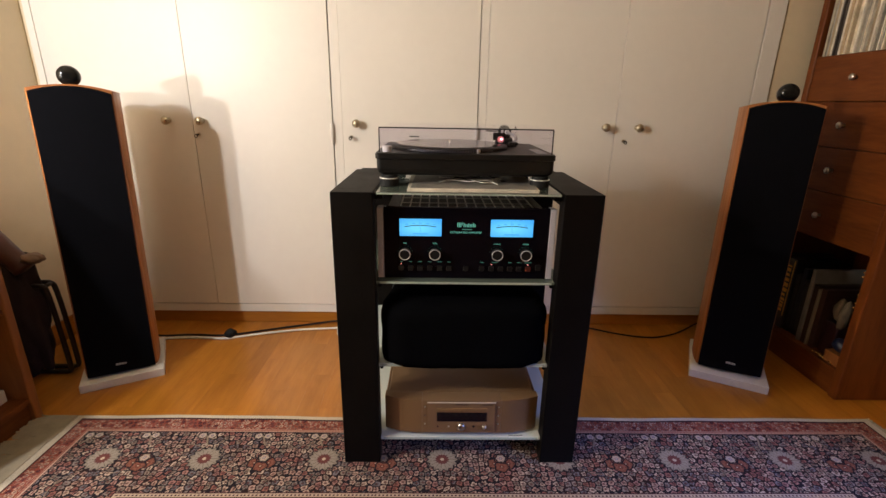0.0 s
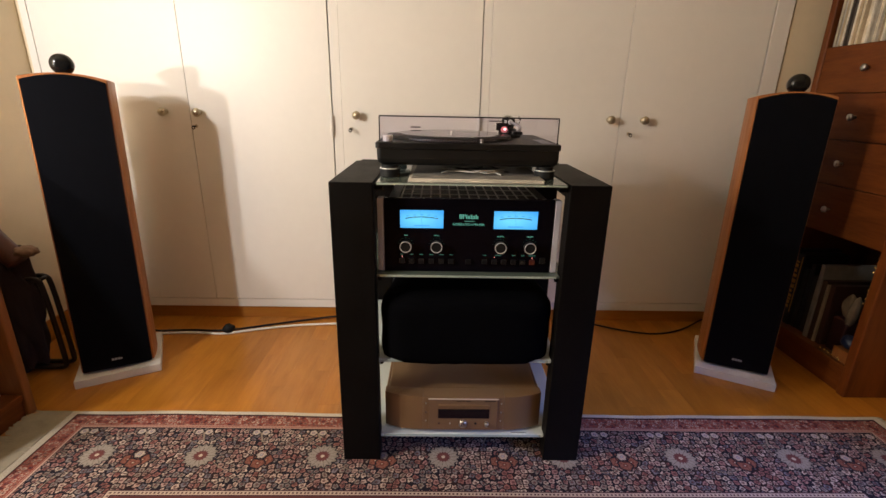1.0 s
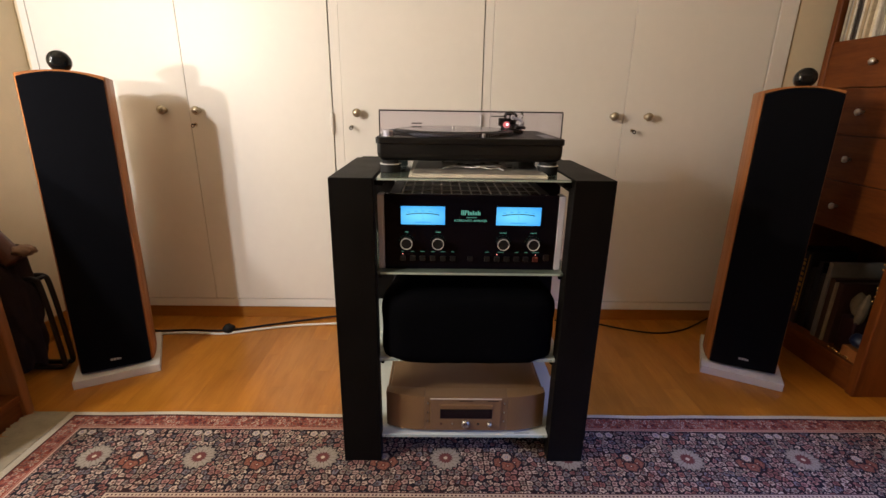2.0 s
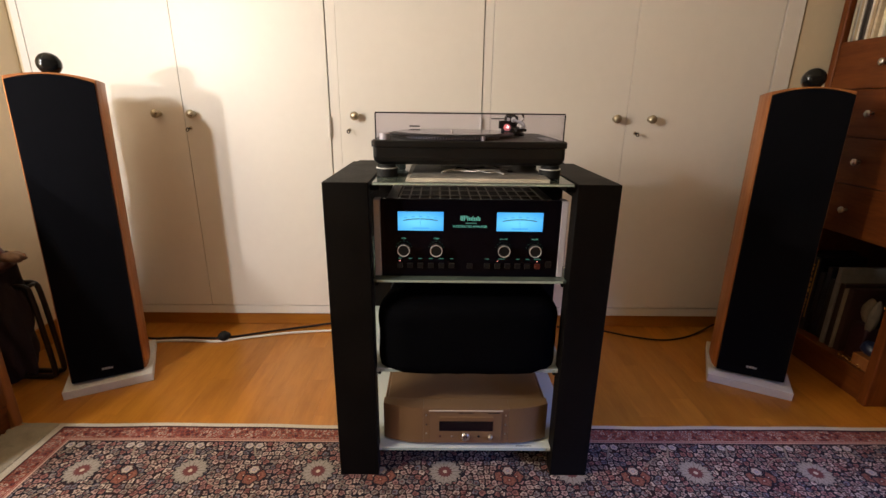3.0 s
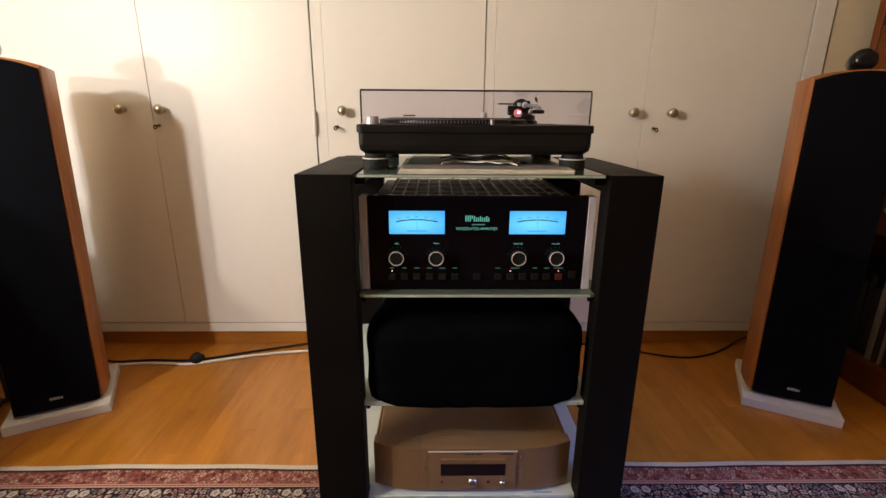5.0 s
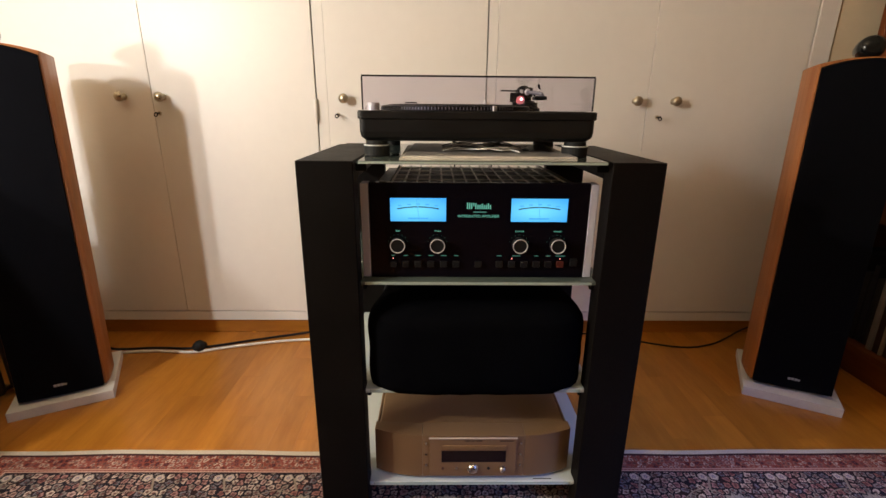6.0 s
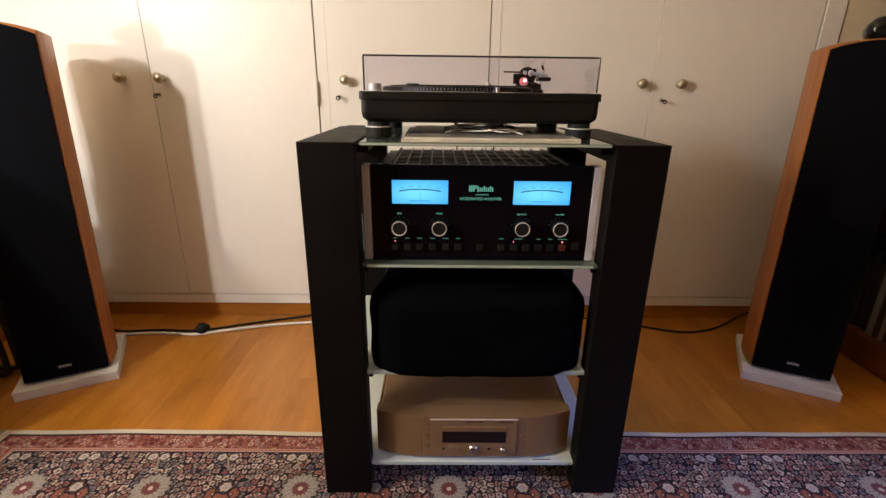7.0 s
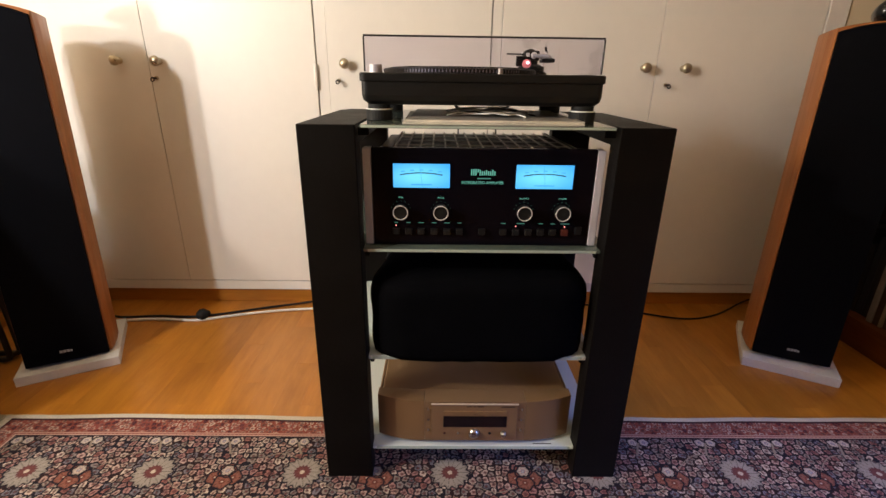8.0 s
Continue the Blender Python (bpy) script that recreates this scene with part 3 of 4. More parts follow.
part("trim_strip", box(-0.096, 0.096, -0.0045, -0.002, 0.1932, 0.1962, 0.0006), M_TRIM, cd, "bright metal trim strip")
part("disc_tray", box(-0.0685, 0.0715, -0.0055, -0.002, 0.1640, 0.1765, 0.001), M_CHAMP, cd)
part("tray_mark", box(-0.002, 0.003, -0.006, -0.005, 0.1685, 0.1695, 0), M_PLASTIC, cd)
part("display", box(-0.0690, 0.0720, -0.0035, -0.002, 0.1325, 0.1630, 0.0004, 1), M_DISPLAY, cd, "dark display window")
part("select_knob", lathe([(0.0118, 0), (0.0118, 0.004), (0.0085, 0.0075), (0.0070, 0.0080), (0, 0.0080)], facing(0.0, -0.0022, 0.1155), 28), M_STEEL, cd, "bright round selector", smooth=True)
part("volume_knob", lathe([(0.0062, 0), (0.0055, 0.009), (0, 0.0095)], facing(0.0655, -0.0022, 0.1160), 20), M_STEEL, cd, smooth=True)
for x, r, mt_ in ((-0.0355, 0.0024, M_STEEL), (0.0352, 0.0032, M_PLASTIC), (-0.066, 0.0028, M_REDDIM)):
    part("button", lathe([(r, 0), (r, 0.002), (0, 0.0022)], facing(x, -0.0022, 0.1160), 14), mt_, cd)
for s in (-1, 1):
    for z in (0.1225, 0.1505, 0.1790):
        part("button", lathe([(0.0022, 0), (0.0022, 0.0022), (0, 0.0026)], facing(0.001 + s * 0.1035, 0.0008, z), 12), M_STEEL, cd)
for x0, x1, z in ((-0.018, -0.006, 0.1865), (-0.003, 0.003, 0.1865), (0.006, 0.020, 0.1865), (0.058, 0.088, 0.1862)):
    part("printed_mark", box(x0, x1, -0.0028, -0.0018, z, z + 0.0022, 0), M_PLASTIC, cd)
for x in (-0.17, 0.17):
    for y in (0.06, 0.30):
        part("foot", lathe([(0.02, 0), (0.022, 0.004), (0.022, 0.0105)], pose(x, y, 0.0826), 20), M_PLASTIC, cd)

# ---------------- turntable ----------------
TX0, TX1, TY0, TY1 = -0.2355, 0.2290, 0.085, 0.440
TC = (TX0 + TX1) / 2
tt = thing("turntable", (TC, 0.26, 0.7865), label="black direct-drive turntable under a clear smoked dust cover", category="turntable")
pl = bmesh.new()
rows = [(0.8145, 0.022, 0.020), (0.8160, 0.013, 0.012), (0.8225, 0.005, 0.005), (0.832, 0.003, 0.003), (0.8545, 0.003, 0.003), (0.8560, 0.0, 0.0), (0.868, 0.0, 0.0), (0.870, 0.002, 0.002)]
rings = []
for z, ix, iy in rows:
    pts = []
    for cx, cy, a0 in ((TX1 - ix - 0.012, TY1 - iy - 0.012, 0), (TX0 + ix + 0.012, TY1 - iy - 0.012, 90), (TX0 + ix + 0.012, TY0 + iy + 0.012, 180), (TX1 - ix - 0.012, TY0 + iy + 0.012, 270)):
        for k in range(5):
            t = math.radians(a0 + k * 22.5)
            pts.append(pl.verts.new((cx + 0.012 * math.cos(t), cy + 0.012 * math.sin(t), z)))
    rings.append(pts)
for a, c in zip(rings, rings[1:]):
    for i in range(len(a)):
        j = (i + 1) % len(a)
        pl.faces.new((a[i], a[j], c[j], c[i]))
pl.faces.new(rings[0][::-1])
pl.faces.new(rings[-1])
part("plinth", pl, M_SATIN, tt)
for x in (TX0 + 0.034, TX1 - 0.034):
    for y in (TY0 + 0.025, TY1 - 0.05):
        ft = part("foot", lathe([(0.0245, 0.7865), (0.0255, 0.7880), (0.0255, 0.8070), (0.0215, 0.8082), (0.0215, 0.8155)], pose(x, y, 0), 28), M_RUBBER, tt)
        part("band", lathe([(0.0260, 0.8058), (0.0262, 0.8062), (0.0262, 0.8074), (0.0260, 0.8078)], pose(x, y, 0), 28), M_CHROME, ft, "thin chrome band")
PX, PY = -0.041, 0.262
pt = part("platter", lathe([(0.150, 0.8706), (0.166, 0.8710), (0.1665, 0.8785), (0.160, 0.8806), (0, 0.8806)], pose(PX, PY, 0), 72), M_SATIN, tt)
for k in range(150):
    t = 2 * math.pi * k / 150
    # only dots caught by the strobe light are built, on the front sector
    if math.sin(t) < -0.72:
        m = Matrix.Translation((PX, PY, 0.8746)) @ Matrix.Rotation(t, 4, "Z") @ Matrix.Translation((0.1665, 0, 0))
        d = box(-0.0004, 0.0004, -0.0008, 0.0008, -0.0024, 0.0024, 0)
        d.transform(m)
        part("strobe_dot", d, M_SILVER, pt)
part("record", lathe([(0.002, 0.8810), (0.150, 0.8810), (0.151, 0.8818), (0.150, 0.8826), (0.05, 0.8826), (0, 0.8826)], pose(PX, PY, 0), 64), M_VINYL, tt, "black vinyl record")
part("spindle", lathe([(0.0035, 0.8824), (0.0035, 0.887), (0, 0.8885)], pose(PX, PY, 0), 14), M_STEEL, tt)
part("start_button", lathe([(0.0125, 0.8702), (0.0125, 0.8830), (0.0115, 0.8845), (0, 0.8845)], pose(-0.207, TY0 + 0.035, 0), 24), M_CHROME, tt, "round brushed metal strobe housing", smooth=False)
part("target_lamp", lathe([(0.0045, 0.8702), (0.0045, 0.8790), (0.0035, 0.8800), (0, 0.8800)], pose(0.030, TY0 + 0.02, 0), 16), M_STEEL, tt)
# tonearm
ax_, ay_ = 0.130, 0.330
part("arm_base", lathe([(0.036, 0.8702), (0.036, 0.876), (0.030, 0.879), (0.030, 0.889), (0.022, 0.892), (0.014, 0.894), (0.014, 0.903), (0, 0.903)], pose(ax_, ay_, 0), 32), M_PLASTIC, tt)
part("arm_pillar", box(ax_ - 0.018, ax_ + 0.016, ay_ - 0.012, ay_ + 0.012, 0.900, 0.922, 0.004), M_PLASTIC, tt)
part("bearing_cap", lathe([(0.007, 0), (0.007, 0.003), (0.005, 0.004), (0, 0.004)], facing(ax_ + 0.002, ay_ - 0.012, 0.912), 18), M_CHROME, tt)
part("gimbal_plate", box(ax_ - 0.016, ax_ - 0.008, ay_ - 0.0135, ay_ - 0.0122, 0.909, 0.917, 0.0004), M_CHROME, tt)
part("arm_tube", tube([(ax_ + 0.004, ay_ + 0.03, 0.913), (ax_, ay_, 0.912), (ax_ + 0.014, ay_ - 0.10, 0.907), (ax_ + 0.006, ay_ - 0.17, 0.900), (ax_ - 0.008, ay_ - 0.205, 0.897)], 0.0040, 10, smooth_steps=2), M_SILVER, tt, "slim metal tonearm")
part("arm_rest", tube([(ax_ + 0.020, ay_ - 0.03, 0.889), (ax_ + 0.021, ay_ - 0.03, 0.912), (ax_ + 0.027, ay_ - 0.03, 0.917)], 0.0028, 8), M_CHROME, tt)
part("headshell", box(ax_ - 0.022, ax_ + 0.002, ay_ - 0.225, ay_ - 0.195, 0.891, 0.898, 0.002), M_PLASTIC, tt)
part("counterweight", lathe([(0.017, 0), (0.017, 0.026), (0.012, 0.030), (0, 0.030)], pose(ax_ + 0.003, ay_ + 0.062, 0.911, 90), 24), M_PLASTIC, tt, smooth=False)
part("cue_lever", tube([(ax_ + 0.018, ay_ - 0.012, 0.905), (ax_ + 0.030, ay_ - 0.02, 0.914), (ax_ + 0.024, ay_ - 0.03, 0.927)], 0.0028, 8, smooth_steps=1), M_PLASTIC, tt)
part("balance_rod", tube([(ax_ - 0.062, ay_ - 0.02, 0.914), (ax_ - 0.016, ay_ - 0.008, 0.914)], 0.0016, 6), M_PLASTIC, tt)
part("arm_lift", box(ax_ - 0.040, ax_ - 0.016, ay_ - 0.028, ay_ - 0.018, 0.889, 0.910, 0.0015), M_PLASTIC, tt)
lampm = pose(ax_ - 0.021, ay_ - 0.055, 0.8830)
lp = part("red_lamp", lathe([(0, 0.002), (0.0065, 0.003), (0.0100, 0.009), (0.0075, 0.017), (0, 0.0195)], lampm, 28), M_PINK, tt, "small glowing red lamp", smooth=True)
part("filament", lathe([(0, 0), (0.003, 0.001), (0.0035, 0.004), (0, 0.007)], pose(ax_ - 0.021, ay_ - 0.0690, 0.892), 14), M_HOT, lp, "white-hot core", smooth=True)
part("pitch_fader", box(0.185, 0.212, TY0 + 0.03, TY0 + 0.15, 0.8702, 0.8712, 0.0003), M_SILVER, tt)
# dust cover
CX0, CX1, CY0, CY1, CZ0, CZ1 = -0.2235, 0.2165, 0.088, 0.425, 0.8712, 0.9305
dc = part("dust_cover", box(CX0, CX1, CY0, CY0 + 0.002, CZ0, CZ1, 0), M_COVER, tt, "clear smoked acrylic lid")
for b4 in ((CX0, CX0 + 0.002, CY0 + 0.0021, CY1, CZ0, CZ1 - 0.0021), (CX1 - 0.002, CX1, CY0 + 0.0021, CY1, CZ0, CZ1 - 0.0021), (CX0 + 0.0021, CX1 - 0.0021, CY1 - 0.002, CY1, CZ0, CZ1 - 0.0021), (CX0, CX1, CY0 + 0.0021, CY1, CZ1 - 0.002, CZ1)):
    part("panel", box(*b4, 0), M_LID, dc)
eb = box(CX0 - 0.0006, CX1 + 0.0006, CY0 - 0.0008, CY0 + 0.0018, CZ1 - 0.0018, CZ1 + 0.0014, 0.0003, 1)
part("rim", eb, M_EDGE, dc, "dark edge line of the lid")
for x in (CX0, CX1):
    part("rim", box(x - 0.0015, x + 0.0015, CY0 - 0.0008, CY0 + 0.0014, CZ0, CZ1 - 0.0019, 0.0003, 1), M_EDGE, dc)
for s in (-0.15, 0.15):
    part("hinge", box(s - 0.016, s + 0.016, CY1 + 0.0002, CY1 + 0.006, 0.8860, 0.8895, 0.001), M_PLASTIC, tt)

tt.matrix_basis = Matrix.Translation((-0.083 + 0.965 * (TC + 0.083), -0.83 + 0.965 * (0.26 + 0.83), 0.7865)) @ Matrix.Diagonal((0.965, 0.965, 1.0, 1.0))

# ---------------- sleeves and leads on the glass top ----------------
ZT = RT + 0.0004
for k, (x0, x1, y0, y1, h, rz) in enumerate(((-0.150, 0.166, -0.010, 0.300, 0.003, 0.6), (-0.140, 0.172, 0.0, 0.310, 0.0035, -1.0))):
    m = pose((x0 + x1) / 2, (y0 + y1) / 2, ZT + 0.0001 + k * 0.0033, 0, 0, rz)
    sl = thing("record_sleeve", tuple(m.translation), rz, "record sleeve with a dark printed cover lying under the turntable" if k else "worn beige card record sleeve lying on the glass", "record sleeve", "sleeves on the rack")
    w, l = (x1 - x0) / 2, (y1 - y0) / 2
    part("card", box(-w, w, -l, l, 0, h, 0.0007), M_PAPER, sl, local=True)
    if k:
        part("printed_cover", box(-w + 0.002, w - 0.002, -l + 0.003, l - 0.003, h - 0.0001, h + 0.0002, 0), M_ART, sl, "mottled grey printed cover", local=True)
random.seed(5)
for k in range(11):
    y = 0.075 + 0.018 * k
    p = [(-0.070 + 0.008 * (k % 4), y + random.uniform(-0.02, 0.02), ZT + 0.0095)]
    for q in range(6):
        p.append((p[-1][0] + 0.016 + 0.016 * random.random(), y + random.uniform(-0.035, 0.035), ZT + 0.0095 + (0.007 * random.random() if q < 5 else 0)))
    single("signal_lead", tube(p, 0.0013, 6, smooth_steps=2), M_CABLE if k % 3 == 2 else M_WHITEPL, "thin black signal lead coiled on the record sleeve" if k % 3 == 2 else "thin white signal lead coiled on the record sleeve", "cable", "leads under the turntable", smooth=True)
for x, d in ((-0.052, 0.014), (0.086, -0.022)):
    single("plug_lead", tube([(x, 0.30, 0.8150), (x + 0.1 * d, 0.298, 0.807), (x + 0.5 * d, 0.292, 0.802), (x + d, 0.286, 0.7965), (x + 2.2 * d, 0.280, 0.7960)], 0.0024, 7, smooth_steps=2), M_CABLE, "black lead dropping from the underside of the turntable", "cable", "leads under the turntable", smooth=True)
for x in (-0.035, 0.062):
    single("hanging_lead", tube([(x - 0.012, 0.402, 0.80), (x, 0.398, 0.786), (x, 0.397, 0.74), (x + 0.004, 0.400, 0.60)], 0.002, 6, smooth_steps=2), M_CABLE, "black lead hanging behind the glass top", "cable", "leads behind the rack", smooth=True)

# ---------------- loudspeakers on stone slabs ----------------
SG, SB = 0.1016, 0.035


def speaker(name, at, rz, ST, back, lean):
    Z0 = 0.0312
    sp = thing(name, (at[0], at[1], Z0), rz, "tall cherry floor-standing loudspeaker with black cloth grille", "loudspeaker", "pair of loudspeakers", tilt=(-back, lean))
    cab = bmesh.new()
    ys = [-0.092, -0.088, -0.06, -0.02, 0.03, 0.08, 0.12, 0.15, 0.168]
    ws = [0.1045, 0.1075, 0.1140, 0.1175, 0.1185, 0.110, 0.090, 0.060, 0.030]
    n = 13
    top, bot = [], []
    for y, w in zip(ys, ws):
        tr, br = [], []
        for i in range(n):
            x = w * (2 * i / (n - 1) - 1)
            tr.append(cab.verts.new((x, y, ST + 0.006 + 0.018 * (1 - (x / 0.1185) ** 2) - Z0)))
            br.append(cab.verts.new((x, y, SB - Z0)))
        top.append(tr)
        bot.append(br)
    for j in range(len(ys) - 1):
        for i in range(n - 1):
            cab.faces.new((top[j][i], top[j][i + 1], top[j + 1][i + 1], top[j + 1][i]))
            cab.faces.new((bot[j][i], bot[j + 1][i], bot[j + 1][i + 1], bot[j][i + 1]))
        cab.faces.new((top[j][0], top[j + 1][0], bot[j + 1][0], bot[j][0]))
        cab.faces.new((top[j][-1], bot[j][-1], bot[j + 1][-1], top[j + 1][-1]))
    for j in (0, -1):
        for i in range(n - 1):
            cab.faces.new((top[j][i], top[j][i + 1], bot[j][i + 1], bot[j][i]))
    co = part("cabinet", cab, M_CHERRY, sp, local=True)
    gr = bmesh.new()
    cols = []
    for i in range(n):
        u = 2 * i / (n - 1) - 1
        x = SG * u
        yf = -0.108 - 0.003 * (1 - u * u)
        zt = ST + 0.019 * (1 - u * u) - Z0
        zb = SB + 0.002 - Z0
        cols.append([gr.verts.new(c) for c in ((x, -0.0922, zt), (x, yf + 0.003, zt), (x, yf, zt - 0.004), (x, yf, zb + 0.004), (x, yf + 0.003, zb), (x, -0.0922, zb))])
    for a, c in zip(cols, cols[1:]):
        for k in range(6):
            gr.faces.new((a[k], a[(k + 1) % 6], c[(k + 1) % 6], c[k]))
    gr.faces.new(cols[0])
    gr.faces.new(cols[-1][::-1])
    part("grille", gr, M_GRILLE, sp, "black stretched cloth grille", local=True)
    for x0, x1, h in ((-0.0155, -0.0085, 0.0075), (-0.0070, 0.0005, 0.0075), (0.0020, 0.0085, 0.0075), (0.0095, 0.0155, 0.0060)):
        part("badge", box(x0, x1, -0.1125, -0.1105, 0.068 - Z0, 0.068 + h - Z0, 0.0003, 1), M_BADGE, sp, "small pale maker's badge", local=True)
    for x in (-0.08, 0.08):
        for y in (-0.07, 0.08):
            part("foot", lathe([(0.012, 0), (0.012, 0.0044)], pose(x, y, 0), 14), M_PLASTIC, sp, local=True)
    part("tweeter_housing", lathe([(0, -0.002), (0.010, -0.003), (0.019, 0.0), (0.025, 0.004), (0.0298, 0.011), (0.0308, 0.020), (0.029, 0.045), (0.023, 0.08), (0.014, 0.11), (0.005, 0.132), (0, 0.138)],
                                        pose(0, -0.090, ST + 0.024 - Z0 + 0.0245, -90, 0, 0)), M_BLACKG, sp, "glossy black teardrop tweeter pod", local=True, smooth=True)
    part("tweeter_stem", lathe([(0.020, 0), (0.014, 0.005), (0.014, 0.012)], pose(0, -0.055, ST + 0.0225 - Z0), 18), M_PLASTIC, sp, local=True)
    return sp


def slab(at, rz):
    b = box(-0.128, 0.128, -0.139, 0.139, 0, 0.030, 0.002)
    b.transform(pose(at[0], at[1], 0, 0, 0, rz))
    return single("stone_slab", b, M_BASE, "white stone slab under a loudspeaker", "plinth", "pair of slabs")


for at, rz, top, back, lean, under, turn in (((-1.2636, 0.4772), 30.1, 1.000, 0.56, 1.24, (-1.2627, 0.4817), 28.4),
                                             ((1.0841, 0.5059), -26.5, 0.987, 1.94, -0.12, (1.0841, 0.5001), -28.6)):
    slab(under, turn)
    speaker("loudspeaker", at, rz, top, back, lean)

# ---------------- teak cabinet along the right-hand wall ----------------
FX, Y0, Y1 = 1.35, 0.288, 0.790
rc = thing("record_cabinet", (1.55, 0.54, 0), label="tall teak cabinet with drawers, records and books", category="cabinet")
for y0, y1 in ((Y0, Y0 + 0.034), (Y1 - 0.028, Y1)):
    part("end_panel", box(FX, 1.745, y0, y1, 0, 2.1, 0.006, 3), M_TEAKV, rc)
part("back_panel", box(1.735, 1.75, Y0 + 0.035, Y1 - 0.029, 0.02, 2.08, 0.001), M_TEAKV, rc)
part("base_board", box(FX + 0.012, FX + 0.03, Y0 + 0.0345, Y1 - 0.0285, 0, 0.082, 0.002), M_TEAK, rc)
for z0, z1 in ((0.083, 0.103), (0.525, 0.545), (1.160, 1.178), (1.53, 1.55), (2.05, 2.07)):
    part("shelf", box(FX + (0.026 if 0.5 < z0 < 1.2 else 0.006), 1.7345, Y0 + 0.0345, Y1 - 0.0285, z0, z1, 0.002), M_TEAK, rc)
for z0, z1 in ((0.528, 0.699), (0.7005, 0.857), (0.8585, 1.0155), (1.017, 1.1765)):
    dr = part("drawer", box(FX + 0.004, FX + 0.024, Y0 + 0.036, Y1 - 0.030, z0, z1, 0.003), M_TEAK, rc)
    part("knob", lathe([(0.005, 0), (0.005, 0.012), (0.011, 0.016), (0.0115, 0.021), (0.008, 0.025), (0, 0.0255)], pose(FX + 0.004, 0.560, (z0 + z1) / 2, 0, -90, 0), 20), M_STEEL, dr, "small round metal knob", smooth=True)
random.seed(11)
SP = [mat("sleeve_" + n, c, 0.6, noise_scale=22, noise_amt=0.35, rand=0.4) for n, c in (("cream", (0.52, 0.45, 0.33)), ("white", (0.60, 0.55, 0.46)), ("tan", (0.34, 0.25, 0.15)), ("grey", (0.30, 0.28, 0.25)), ("dark", (0.08, 0.06, 0.05)), ("buff", (0.46, 0.38, 0.26)))]
y = Y0 + 0.05
while y < Y1 - 0.045:
    w = random.choice((0.003, 0.004, 0.005, 0.0075, 0.011))
    h = 0.313 + random.uniform(-0.003, 0.002)
    b = box(FX + 0.014 + random.choice((0, 0.002, 0.004, 0.012, 0.02)) + random.uniform(0, 0.004), 1.69, y, y + w, 1.1785, 1.1785 + h, 0.0006, 1)
    single("record", b, random.choice(SP[:3] + SP[:2] + SP), "vinyl record in a worn card sleeve standing upright", "record", "row of records")
    y += w + random.choice((0.0007, 0.0007, 0.0025))
BK = [mat("cover_" + n, c, 0.45, noise_scale=30, noise_amt=0.2, rand=0.12) for n, c in (("ochre", (0.10, 0.05, 0.012)), ("navy", (0.008, 0.010, 0.018)), ("grey", (0.07, 0.058, 0.05)), ("maroon", (0.026, 0.007, 0.008)), ("cream", (0.26, 0.21, 0.14)), ("black", (0.008, 0.008, 0.01)), ("brown", (0.034, 0.016, 0.010)), ("pale_grey", (0.22, 0.20, 0.175)), ("umber", (0.05, 0.022, 0.016)), ("blue", (0.006, 0.012, 0.036)))]
BOOKS = ["closed ochre book", "closed navy book", "closed grey book", "closed maroon book", "thin cream book", "closed black book", "dark brown book", "tall pale grey book", "closed umber book"]
M_GILT = mat("gilt", (0.55, 0.30, 0.06), 0.35, metal=0.8, noise_scale=80, noise_amt=0.4)
for y0, w, h, ci, dx in ((0.728, 0.030, 0.30, 5, .06), (0.700, 0.026, 0.27, 1, .05), (0.618, 0.020, 0.25, 5, .045), (0.596, 0.020, 0.28, 1, .05), (0.566, 0.028, 0.24, 5, .05),
                         (0.536, 0.018, 0.300, 7, .032), (0.513, 0.021, 0.245, 6, .036), (0.503, 0.008, 0.235, 4, .034), (0.478, 0.022, 0.24, 8, .040), (0.462, 0.014, 0.29, 5, .16)):
    b = box(FX + dx, FX + dx + 0.20, y0, y0 + w, 0.1035, 0.1035 + h, 0.002)
    single("book", b, BK[ci], BOOKS[ci] + " standing upright on the cabinet shelf", "book", "books in the cabinet", smooth=False)
gb = thing("gilt_book", (FX + 0.13, 0.667, 0.1035), label="dark thick book with gilt lettering down its spine", category="book", group="books in the cabinet")
part("cover", box(FX + 0.034, FX + 0.22, 0.641, 0.695, 0.1037, 0.408, 0.004), BK[5], gb)
random.seed(17)
z = 0.175
while z < 0.385:
    h = random.uniform(0.006, 0.016)
    part("gilt_mark", box(FX + 0.0330, FX + 0.0345, 0.655 + random.uniform(0, 0.006), 0.682 - random.uniform(0, 0.008), z, z + h, 0), M_GILT, gb)
    z += h + random.uniform(0.004, 0.010)
part("gilt_edge", box(FX + 0.0330, FX + 0.0345, 0.646, 0.650, 0.16, 0.40, 0), M_GILT, gb)
# small things on the front of the shelf
single("red_case", box(FX + 0.048, FX + 0.14, 0.402, 0.462, 0.1037, 0.236, 0.006, 3), BK[3], "dull maroon case standing on the shelf", "case")
single("wooden_box", box(FX + 0.018, FX + 0.085, 0.330, 0.398, 0.1037, 0.1480, 0.003), M_OAKV, "small pale wooden box on the shelf", "box")


def lump(c, r, seed, lean=0.0, bm=None):
    """A soft rounded lump of cloth."""
    b = bmesh.new()
    bmesh.ops.create_icosphere(b, subdivisions=3, radius=1.0)
    for v in b.verts:
        q = v.co * (1 + 0.13 * noise.noise(v.co * 1.9 + Vector((seed, 0, 0))) + 0.05 * noise.noise(v.co * 5.0))
        v.co = Vector((c[0] + q.x * r[0], c[1] + q.y * r[1] + lean * q.z * r[2], c[2] + q.z * r[2]))
    return join(bm, b)


